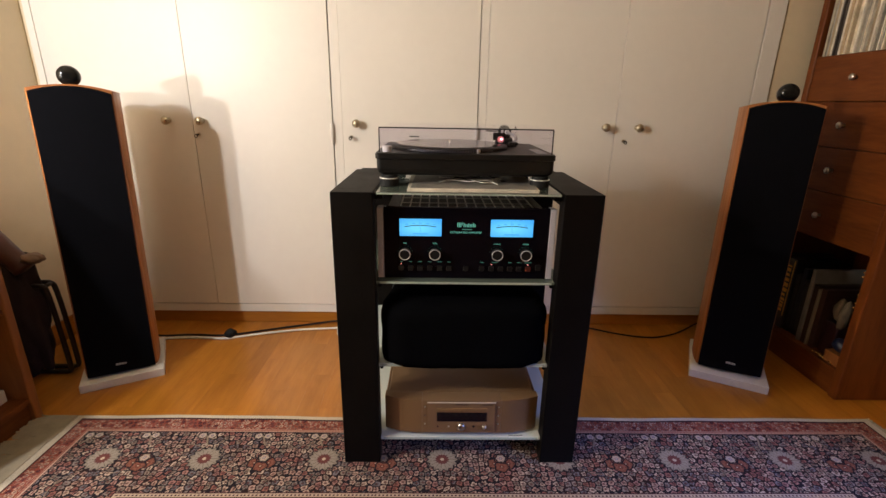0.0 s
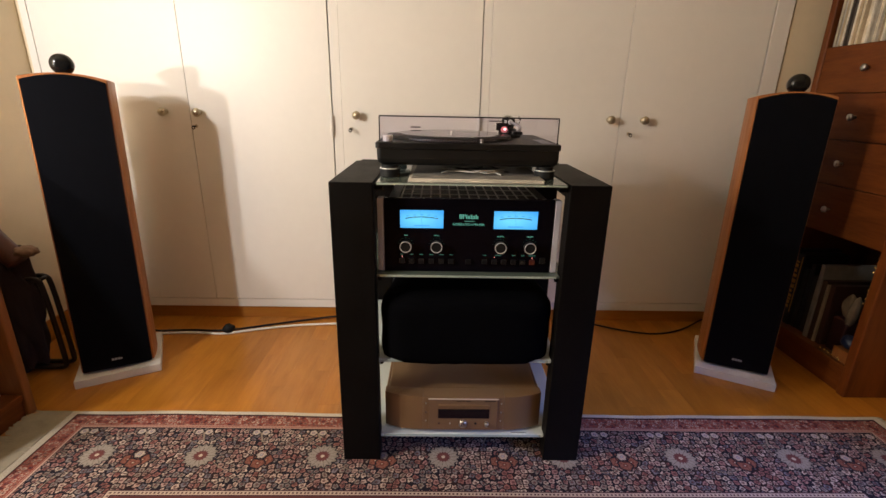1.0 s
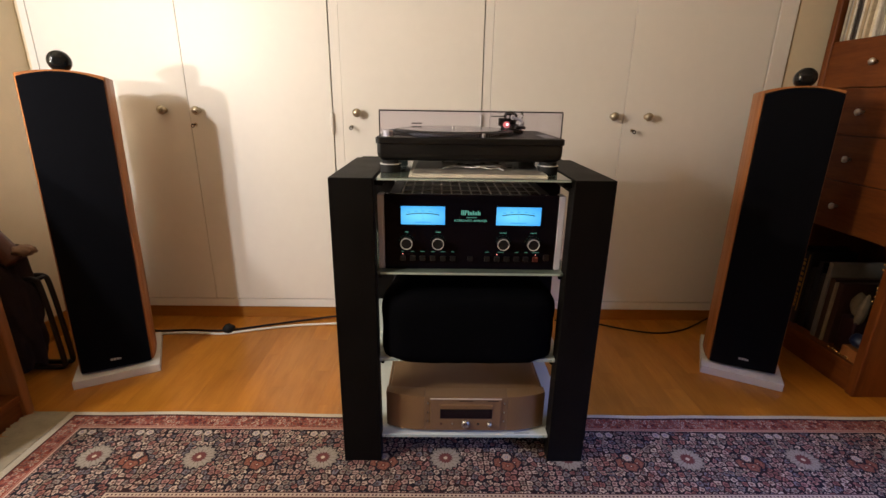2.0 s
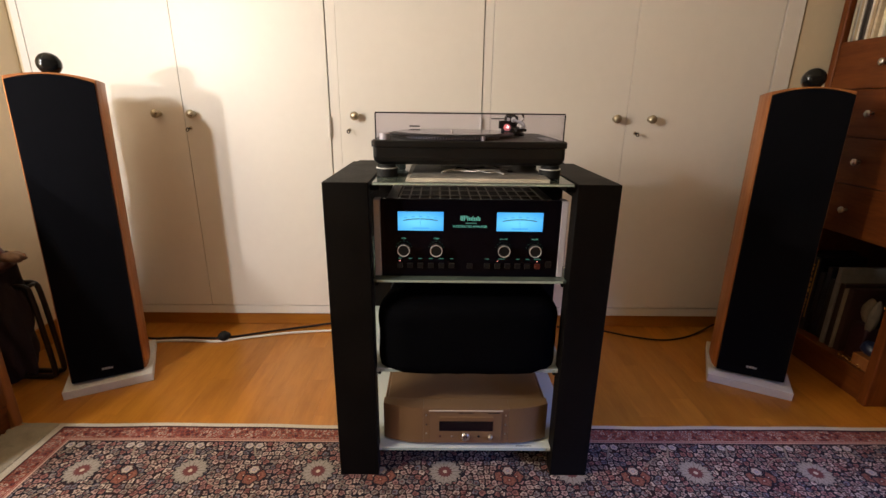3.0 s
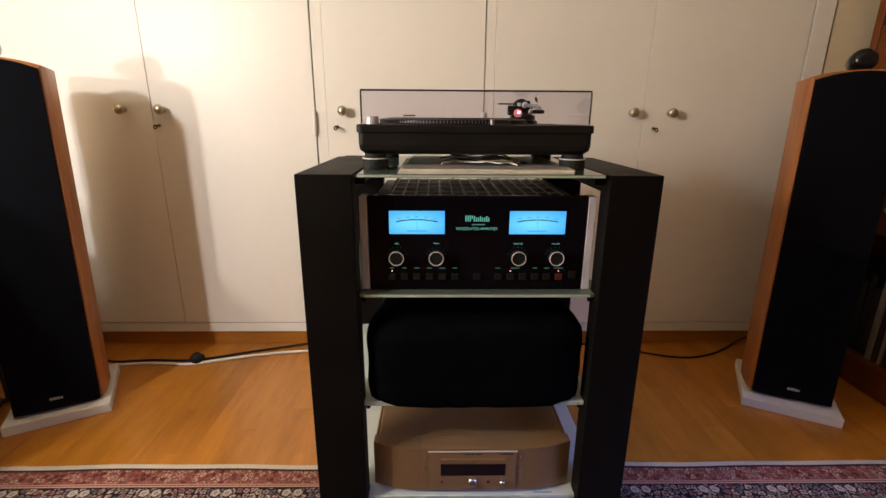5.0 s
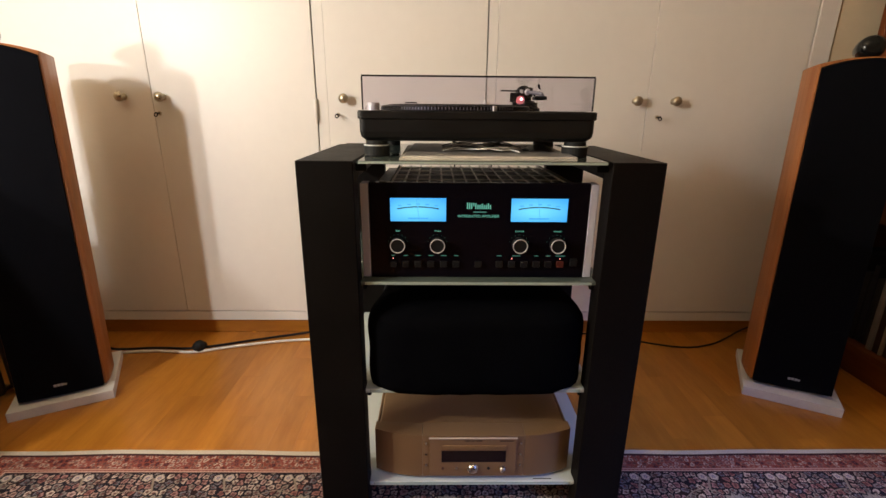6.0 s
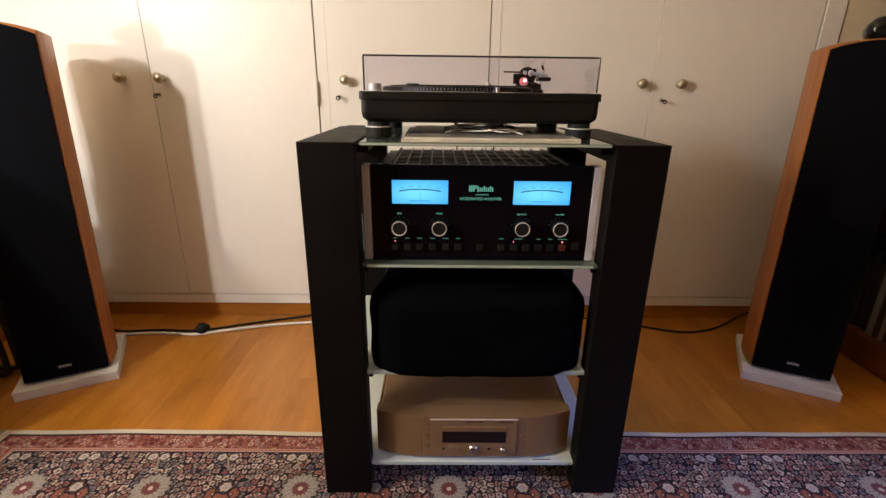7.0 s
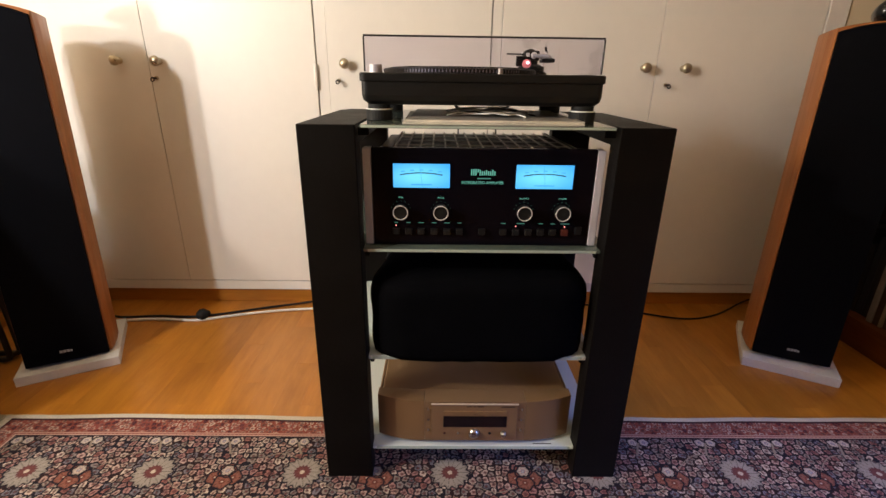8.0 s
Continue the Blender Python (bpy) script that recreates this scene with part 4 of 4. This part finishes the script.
pouch = lump((FX + 0.075, 0.437, 0.281), (0.022, 0.024, 0.0455), 1.0)
lump((FX + 0.062, 0.405, 0.268), (0.018, 0.014, 0.066), 4.0, -0.12, bm=pouch)
single("cloth_pouch", pouch, mat("cream_cloth", (0.15, 0.115, 0.075), 0.9, noise_scale=40, noise_amt=0.3, bump=0.5, bump_scale=200), "soft cream cloth pouch drooping over a maroon case", "pouch", smooth=True)
single("blue_cloth", lump((FX + 0.050, 0.366, 0.1735), (0.030, 0.034, 0.0265), 7.0), BK[9], "folded dark blue cloth on a wooden box", "cloth", smooth=True)
single("glass_ornament", lathe([(0.0, 0.1035), (0.016, 0.1035), (0.017, 0.14), (0.006, 0.18), (0.006, 0.30), (0.016, 0.34), (0.018, 0.42), (0.014, 0.46), (0, 0.461)], pose(FX + 0.05, 0.336, 0), 20), M_BLACKG, "tall shiny dark glass ornament catching the lamplight", "ornament", smooth=True)

bc = thing("bead_chain", (FX + 0.02, 0.34, 0.104), label="string of small shiny gold beads hanging at the shelf", category="bead chain")
for k in range(22):
    t = k / 21
    bx = FX + 0.018 + 0.004 * math.sin(k * 1.7)
    if k < 14:
        by, bz = 0.334 + 0.004 * math.sin(k * 0.9), 0.50 - 0.016 * k
    else:
        by, bz = 0.345 + 0.012 * (k - 13), 0.1085 + 0.003 * abs(math.sin(k * 2.0))
    part("bead", lathe([(0, -0.0045), (0.0032, -0.0032), (0.0045, 0), (0.0032, 0.0032), (0, 0.0045)], pose(bx, by, bz), 10), M_GOLD, bc, smooth=True)
# ---------------- low bookcase along the left-hand wall ----------------
LX, LY0, LY1, LH = -1.345, -0.25, 0.190, 0.815
lb = thing("bookcase", (-1.56, -0.03, 0), label="low open orange oak bookcase beside the rug", category="bookcase")
for y0, y1 in ((LY1 - 0.028, LY1), (LY0, LY0 + 0.028)):
    part("end_panel", box(XL + 0.004, LX, y0, y1, 0, LH, 0.006, 3), M_OAKV, lb)
for z0, z1 in ((0.06, 0.08), (0.370, 0.388), (LH - 0.022, LH - 0.001)):
    part("shelf", box(XL + 0.014, LX - 0.006, LY0 + 0.0285, LY1 - 0.0285, z0, z1, 0.002), M_TEAK, lb)
part("back_panel", box(XL + 0.004, XL + 0.0135, LY0 + 0.0285, LY1 - 0.0285, 0.02, LH - 0.025, 0.001), M_TEAKV, lb)
part("base_board", box(LX - 0.03, LX - 0.014, LY0 + 0.0285, LY1 - 0.0285, 0, 0.0595, 0.002), M_TEAK, lb)
single("white_box", box(LX - 0.20, LX - 0.06, 0.03, 0.150, 0.0805, 0.122, 0.003), M_WHITEPL, "flat white box on the bottom shelf", "box")
for k, (y0, w, h, ci) in enumerate(((0.10, 0.03, 0.2, 3), (0.06, 0.035, 0.22, 6), (0.02, 0.03, 0.2, 5))):
    single("book", box(LX - 0.24, LX - 0.05, y0, y0 + w, 0.3885, 0.3885 + h, 0.002), BK[ci], "dark closed book standing on the bookcase shelf", "book", "books in the bookcase")

# ---------------- metal stand with a bag ----------------
st = thing("metal_stand", (-1.53, 0.38, 0), label="dark bent-tube metal stand on the floor", category="stand")
for y in (0.425, 0.463):
    part("tube_frame", tube([(-1.62, y, 0.345), (-1.50, y, 0.352), (-1.456, y, 0.355), (-1.440, y, 0.335), (-1.426, y, 0.03), (-1.432, y, 0.012), (-1.46, y, 0.010), (-1.62, y, 0.010)], 0.0085, 10, smooth_steps=2), M_IRON, st, smooth=True)
for x, z in ((-1.432, 0.02), (-1.62, 0.012), (-1.452, 0.350)):
    part("cross_bar", tube([(x, 0.425, z), (x, 0.463, z)], 0.007, 8), M_IRON, st, smooth=True)


def blob(c, r, seed, e=3.0, rough=0.12, cuts=9):
    b = bmesh.new()
    bmesh.ops.create_cube(b, size=2.0)
    bmesh.ops.subdivide_edges(b, edges=b.edges[:], cuts=cuts, use_grid_fill=True)
    for v in b.verts:
        p = v.co
        n = (abs(p.x) ** e + abs(p.y) ** e + abs(p.z) ** e) ** (1 / e)
        q = p / n
        q = q * (1 + rough * noise.noise(q * 2.2 + Vector((seed, 0, 0))))
        v.co = Vector((c[0] + q.x * r[0], c[1] + q.y * r[1], c[2] + q.z * r[2]))
    return b


single("cloth_bag", blob((-1.55, 0.42, 0.235), (0.078, 0.055, 0.232), 3.0, 2.4, 0.42, 14), M_BAG, "slumped dark cloth bag hanging in a metal stand", "bag", smooth=True)
single("leather_roll", tube([(-1.612, 0.40, 0.575), (-1.57, 0.40, 0.55), (-1.51, 0.39, 0.485), (-1.465, 0.39, 0.43)], 0.034, 14, smooth_steps=2), M_LEATHER, "rolled reddish brown leather piece on a bag", "leather roll", smooth=True)
single("leather_flap", blob((-1.432, 0.39, 0.468), (0.036, 0.024, 0.017), 9.0, 2.2, 0.4, 6), M_TIP, "pale crumpled leather flap on a brown roll", "flap", smooth=True)

# ---------------- cables on the floor ----------------
mc = thing("mains_cable", (-0.955, 0.70, 0), label="dark mains cable with a round in-line plug", category="cable")
part("cord", tube([(-1.275, 0.67, 0.040), (-1.25, 0.688, 0.018), (-1.19, 0.716, 0.008), (-1.115, 0.727, 0.0055), (-1.04, 0.717, 0.007), (-0.967, 0.711, 0.012), (-0.90, 0.742, 0.008), (-0.813, 0.780, 0.0055), (-0.70, 0.818, 0.0055), (-0.625, 0.836, 0.008), (-0.54, 0.846, 0.018), (-0.40, 0.846, 0.022)], 0.0042, 10, smooth_steps=2), M_CABLE, mc, smooth=True)
part("plug", lathe([(0.006, -0.024), (0.015, -0.016), (0.0215, -0.005), (0.0215, 0.008), (0.014, 0.016), (0.006, 0.026)], pose(-0.962, 0.710, 0.0217, 0, 80, 20), 20), M_RUBBER, mc, "round black rubber plug", smooth=True)
wc = tube([(-1.237, 0.690, 0.0052), (-1.152, 0.703, 0.0052), (-1.06, 0.700, 0.0052), (-0.98, 0.690, 0.0052), (-0.894, 0.722, 0.0052), (-0.803, 0.750, 0.0052), (-0.686, 0.780, 0.0052), (-0.56, 0.795, 0.0052), (-0.44, 0.80, 0.008)], 0.005, 10, smooth_steps=2)
single("white_cable", wc, M_WHITEPL, "white mains cable lying along the floor", "cable", smooth=True)
sk = thing("socket_block", (-0.47, 0.75, 0), label="white plastic socket block on the floor behind the rack", category="socket")
part("body", box(-0.508, -0.30, 0.735, 0.785, 0.0005, 0.045, 0.005), M_WHITEPL, sk)
single("speaker_cable", tube([(0.46, 0.850, 0.004), (0.56, 0.845, 0.004), (0.647, 0.821, 0.004), (0.744, 0.768, 0.004), (0.881, 0.727, 0.004), (1.002, 0.762, 0.004), (1.09, 0.815, 0.006), (1.15, 0.845, 0.020), (1.19, 0.83, 0.05), (1.19, 0.70, 0.075)], 0.0034, 8, smooth_steps=2), M_CABLE, "thin black loudspeaker cable on the floor", "cable", smooth=True)

# ---------------- rug ----------------
RX0, RX1, RY1, RY0 = -1.203, 1.345, 0.165, -1.55


def weave(X, Y):
    """Colours of the rug at places X, Y: bands along its edge, large rosettes and a field of small blossoms."""
    d = np.minimum(np.minimum(RY1 - Y, Y - RY0), np.minimum(X - RX0, RX1 - X))
    along = np.where((RY1 - Y <= X - RX0) & (RY1 - Y <= RX1 - X), X, Y)
    navy, brown = np.array((0.012, 0.009, 0.013)), np.array((0.024, 0.010, 0.009))
    red, beige = np.array((0.165, 0.040, 0.027)), np.array((0.46, 0.36, 0.27))
    C = np.empty(X.shape + (3,))
    wob = np.sin(X * 37 + np.sin(Y * 23)) * np.sin(Y * 31 + 1.3)
    C[:] = navy
    C[wob > 0.1] = brown * 0.6 + navy * 0.4

    def blossoms(mask, pitch, palette, size, seed, outline):
        g = np.random.default_rng(seed)
        nx_, ny_ = int((RX1 - RX0) / pitch) + 4, int((RY1 - RY0) / pitch) + 4
        jx, jy = g.uniform(-0.30, 0.30, (nx_, ny_)), g.uniform(-0.30, 0.30, (nx_, ny_))
        kind = g.integers(0, len(palette), (nx_, ny_))
        turn, petals, sz = g.uniform(0, 6.28, (nx_, ny_)), g.integers(4, 6, (nx_, ny_)), g.uniform(0.7, 1.1, (nx_, ny_))
        U, V = (X - RX0) / pitch + 1, (Y - RY0) / pitch + 1
        best, second = np.full(X.shape, 9.0), np.full(X.shape, 9.0)
        bi, bj = np.zeros(X.shape, int), np.zeros(X.shape, int)
        iu, iv = np.floor(U).astype(int), np.floor(V).astype(int)
        for a in (-1, 0, 1):
            for c in (-1, 0, 1):
                ii, jj = np.clip(iu + a, 0, nx_ - 1), np.clip(iv + c, 0, ny_ - 1)
                q = np.hypot(U - (ii + 0.5 + jx[ii, jj] + 0.25 * (jj % 2)), (V - (jj + 0.5 + jy[ii, jj])) * 1.08)
                s = q < best
                second = np.where(s, best, np.minimum(second, q))
                best[s], bi[s], bj[s] = q[s], ii[s], jj[s]
        wall = second - best
        du = U - (bi + 0.5 + jx[bi, bj] + 0.25 * (bj % 2))
        dv = V - (bj + 0.5 + jy[bi, bj])
        th = np.arctan2(dv, du) + turn[bi, bj]
        leaf = (kind[bi, bj] + bi + bj) % 4 == 0
        cs, sn = np.cos(turn[bi, bj]), np.sin(turn[bi, bj])
        best = np.where(leaf, np.hypot((du * cs + dv * sn) * 0.72, (dv * cs - du * sn) * 1.75), best)
        rad = size * sz[bi, bj] * np.where(leaf, 0.9, 0.80 + 0.20 * np.cos(th * petals[bi, bj]))
        pal = np.array(palette)[kind[bi, bj]]
        lobe = 0.12 + 0.13 * np.abs(np.sin(th * petals[bi, bj] / 2 + 0.4))
        f = mask & (best < rad) & (wall > lobe)
        C[f] = pal[f]
        e = f & (best < 0.30)
        C[e] = C[e] * 0.5
        ln = f & (best > 0.2) & (np.abs(np.sin(th * petals[bi, bj] / 2)) < 0.13)
        C[ln] = C[ln] * 0.5
        core = f & (best < 0.16) & (best > 0.0)
        C[core] = np.array(outline)
        half = f & (best < rad - 0.12) & (np.cos(th) > 0.5) & (kind[bi, bj] % 3 == 1)
        C[half] = C[half] * 0.6

    b1 = (d >= 0.062)
    blossoms(b1, 0.0172, [(0.36, 0.26, 0.21), (0.30, 0.19, 0.155), (0.17, 0.14, 0.13), (0.25, 0.13, 0.115), (0.40, 0.31, 0.25), (0.19, 0.15, 0.125), (0.20, 0.085, 0.07), (0.13, 0.115, 0.13), (0.32, 0.21, 0.18)], 0.76, 7, (0.09, 0.03, 0.03))
    # stems
    st_ = b1 & (np.abs(np.sin(along * 18.5 + 0.6) * 0.055 + 0.172 - d) < 0.0012)
    C[st_] = beige * 0.4

    def rosette(cx, cy, r, petal, heart, n, ring):
        dx, dy = X - cx, Y - cy
        q, th = np.hypot(dx, dy), np.arctan2(dy, dx)
        lob = r * (0.92 + 0.08 * np.cos(th * n))
        m = q < lob + 0.004
        C[m] = navy
        m = q < lob
        C[m] = petal
        m2 = (q < lob) & (np.abs(np.sin(th * n / 2)) < 0.16) & (q > r * 0.45)
        C[m2] = np.array(petal) * 0.35
        C[(q < lob) & (q > lob - 0.0028)] = np.array(petal) * 0.75
        m3 = q < r * 0.46 * (0.9 + 0.1 * np.cos(th * n))
        C[m3] = ring
        C[q < r * 0.40 * (0.85 + 0.15 * np.cos(th * 6))] = heart
        C[(q < r * 0.12)] = beige * 0.8
    cy = -0.008
    for cx in (-1.022, -0.734, -0.393, -0.052, 0.288, 0.627, 0.955, 1.235):
        rosette(cx, cy, 0.045, (0.215, 0.180, 0.150), (0.105, 0.034, 0.030), 15, (0.09, 0.03, 0.03))
    for cx in (-0.905, -0.565, -0.222, 0.118, 0.458, 0.795, 1.11):
        for k, (ox, oy) in enumerate(((-0.020, -0.016), (0.020, -0.016), (0, -0.028), (0, 0.004))):
            rosette(cx + ox, cy + oy, 0.019, (0.165, 0.062, 0.042), (0.10, 0.03, 0.022), 5, (0.15, 0.05, 0.03))
        rosette(cx, cy + 0.004, 0.014, (0.34, 0.27, 0.22), (0.17, 0.18, 0.20), 6, (0.25, 0.10, 0.08))
    for cx in np.arange(-1.11, 1.3, 0.1705):
        for s in (-1, 1):
            rosette(cx + 0.014 * s, RY1 - 0.078, 0.012, (0.38, 0.31, 0.26), (0.14, 0.14, 0.17), 5, (0.2, 0.1, 0.1))
        st2 = (np.abs((X - cx) * 0.8 - (RY1 - 0.078 - Y) * 0.35 * np.sign(np.sin(cx * 40))) < 0.0022) & (Y < RY1 - 0.078) & (Y > RY1 - 0.12)
        C[st2] = beige * 0.4
    for k in range(5):
        rosette(RX0 + 0.178, cy - 0.34 * (k + 1), 0.046, (0.275, 0.22, 0.185), (0.095, 0.032, 0.032), 12, (0.09, 0.03, 0.03))
    # outer red band with its own small blossoms
    b0 = (d > 0.003) & (d < 0.050)
    C[b0] = red
    blossoms(b0 & (d > 0.006) & (d < 0.047), 0.0135, [(0.34, 0.21, 0.16), (0.19, 0.075, 0.055), (0.38, 0.26, 0.20), (0.07, 0.022, 0.024), (0.26, 0.13, 0.095), (0.33, 0.22, 0.175), (0.22, 0.11, 0.085)], 0.80, 15, (0.12, 0.04, 0.045))
    big = b0 & (np.abs(((along + 0.03) % 0.125) - 0.0625) < 0.018) & (np.hypot(((along + 0.03) % 0.125) - 0.0625, (d - 0.027)) < 0.019)
    C[big] = C[big] * 0.75 + np.array((0.20, 0.06, 0.05)) * 0.25
    C[(d > -0.001) & (d <= 0.0045)] = (0.035, 0.012, 0.014)
    for a, c, col in ((0.050, 0.053, (0.34, 0.20, 0.15)), (0.053, 0.0565, (0.15, 0.035, 0.03)), (0.0565, 0.0605, (0.36, 0.23, 0.18)), (0.0605, 0.0635, (0.03, 0.012, 0.015)),
                      (0.292, 0.296, (0.04, 0.015, 0.02)), (0.296, 0.308, (0.34, 0.26, 0.20)), (0.308, 0.311, (0.04, 0.015, 0.02)), (0.311, 0.36, (0.075, 0.024, 0.024))):
        C[(d >= a) & (d < c)] = col
    dash = ((d >= 0.054) & (d < 0.0565) | (d >= 0.300) & (d < 0.305)) & ((along % 0.010) < 0.005)
    C[dash] = np.where((d >= 0.3)[..., None], np.array((0.05, 0.02, 0.025)), np.array((0.30, 0.12, 0.09)))[dash]
    sel = d <= -0.001
    C[sel] = (0.46, 0.40, 0.32)
    return np.clip(C * np.where(d > -0.001, 1.12, 1.0)[..., None], 0, 1)


def rug_sheet(name, x0, x1, y0, y1, step, parent, label=""):
    nx_, ny_ = int(round((x1 - x0) / step)) + 1, int(round((y1 - y0) / step)) + 1
    xs, ys = np.linspace(x0, x1, nx_), np.linspace(y0, y1, ny_)
    X, Y = np.meshgrid(xs, ys, indexing="ij")
    C = weave(X, Y)
    rng = np.random.default_rng(2)
    Z = 0.0055 + 0.0012 * np.sin(X * 5.1) * np.sin(Y * 9) + 0.0006 * rng.random(X.shape)
    Yw = Y + np.where(Y > 0.10, 0.0022 * np.sin(X * 7.3 + 1) + 0.0012 * np.sin(X * 19), 0) * np.clip((Y - 0.1) / 0.06, 0, 1)
    co = np.stack((X, Yw, Z), -1).reshape(-1, 3)
    idx = np.arange(nx_ * ny_).reshape(nx_, ny_)
    f = np.stack((idx[:-1, :-1], idx[1:, :-1], idx[1:, 1:], idx[:-1, 1:]), -1).reshape(-1, 4)
    me = bpy.data.meshes.new(name)
    me.vertices.add(len(co))
    me.vertices.foreach_set("co", co.ravel())
    me.loops.add(f.size)
    me.loops.foreach_set("vertex_index", f.ravel())
    me.polygons.add(len(f))
    me.polygons.foreach_set("loop_start", np.arange(0, f.size, 4))
    me.update(calc_edges=True)
    at = me.color_attributes.new("weave", "FLOAT_COLOR", "POINT")
    at.data.foreach_set("color", np.concatenate((C.reshape(-1, 3), np.ones((len(co), 1))), 1).ravel())
    me.materials.append(M_RUG)
    me.shade_smooth()
    ob = new(name, me)
    ob.parent = parent
    return ob


rug = thing("rug", (0, 0, 0), label="patterned oriental wool rug in navy, red and cream with fringes", category="rug")
rug_sheet("woven_sheet", RX0 - 0.03, RX1 + 0.03, -0.20, RY1 + 0.016, 0.0017, rug)
rug_sheet("woven_sheet", RX0 - 0.03, RX1 + 0.03, RY0 - 0.016, -0.20, 0.012, rug)
part("backing", box(RX0 - 0.029, RX1 + 0.029, RY0 - 0.015, RY1 + 0.014, 0.0006, 0.0042, 0), M_TUFT, rug)
fr = bmesh.new()
random.seed(8)
for side in (-1, 1):
    ex = RX0 - 0.022 if side < 0 else RX1 + 0.022
    yy = RY1 + 0.013
    while yy > RY0:
        L = random.uniform(0.105, 0.135) if side < 0 else random.uniform(0.0, 0.016)
        if random.random() < 0.06:
            L *= 1.25
        if L > 0.005:
            k = random.uniform(-0.012, 0.012)
            ph = random.uniform(0, 6)
            r = random.uniform(0.0024, 0.0034)
            p = [(ex + side * L * q, yy + k * q * q + 0.0025 * math.sin(q * 5 + ph), 0.0046 - 0.0016 * q + 0.0014 * random.random()) for q in (0, 0.2, 0.4, 0.6, 0.8, 1.0)]
            tube(p, r, 4, bm=fr)
        yy -= 0.0022 if yy > -0.25 else 0.012
tagged(part("fringe", fr, M_TUFT, rug, "cream cotton fringe"), kind="stuff")

# ---------------- floor and its boards ----------------
floor = single("floor", box(XL - 0.1, XR + 0.1, YF - 0.1, 1.5, -0.10, -0.0012, 0), M_FLOOR, "honey oak strip parquet floor with a satin finish", "floor", kind="structure")
BW, BL = 0.0695, 0.52
pm = {}


def board_mesh(w, l):
    key = (round(w, 4), round(l, 4))
    if key not in pm:
        b = box(-w / 2, w / 2, -l / 2, l / 2, -0.006, 0.0, 0)
        me = bpy.data.meshes.new("board")
        b.to_mesh(me)
        b.free()
        me.materials.append(M_FLOOR)
        pm[key] = me
    return pm[key]


random.seed(21)
x = XL + BW / 2
k = 0
while x < XR - 0.02:
    ya = 0.02 - (0.0, 0.21, 0.40, 0.11, 0.31)[k % 5]
    while ya < 0.869:
        yb = min(ya + BL, 0.869)
        if yb - ya > 0.02:
            o = new("board", board_mesh(BW - 0.0002, yb - ya - 0.0003))
            o.location = (x, (ya + yb) / 2, 0.0)
            o.parent = floor
        ya += BL
    x += BW
    k += 1
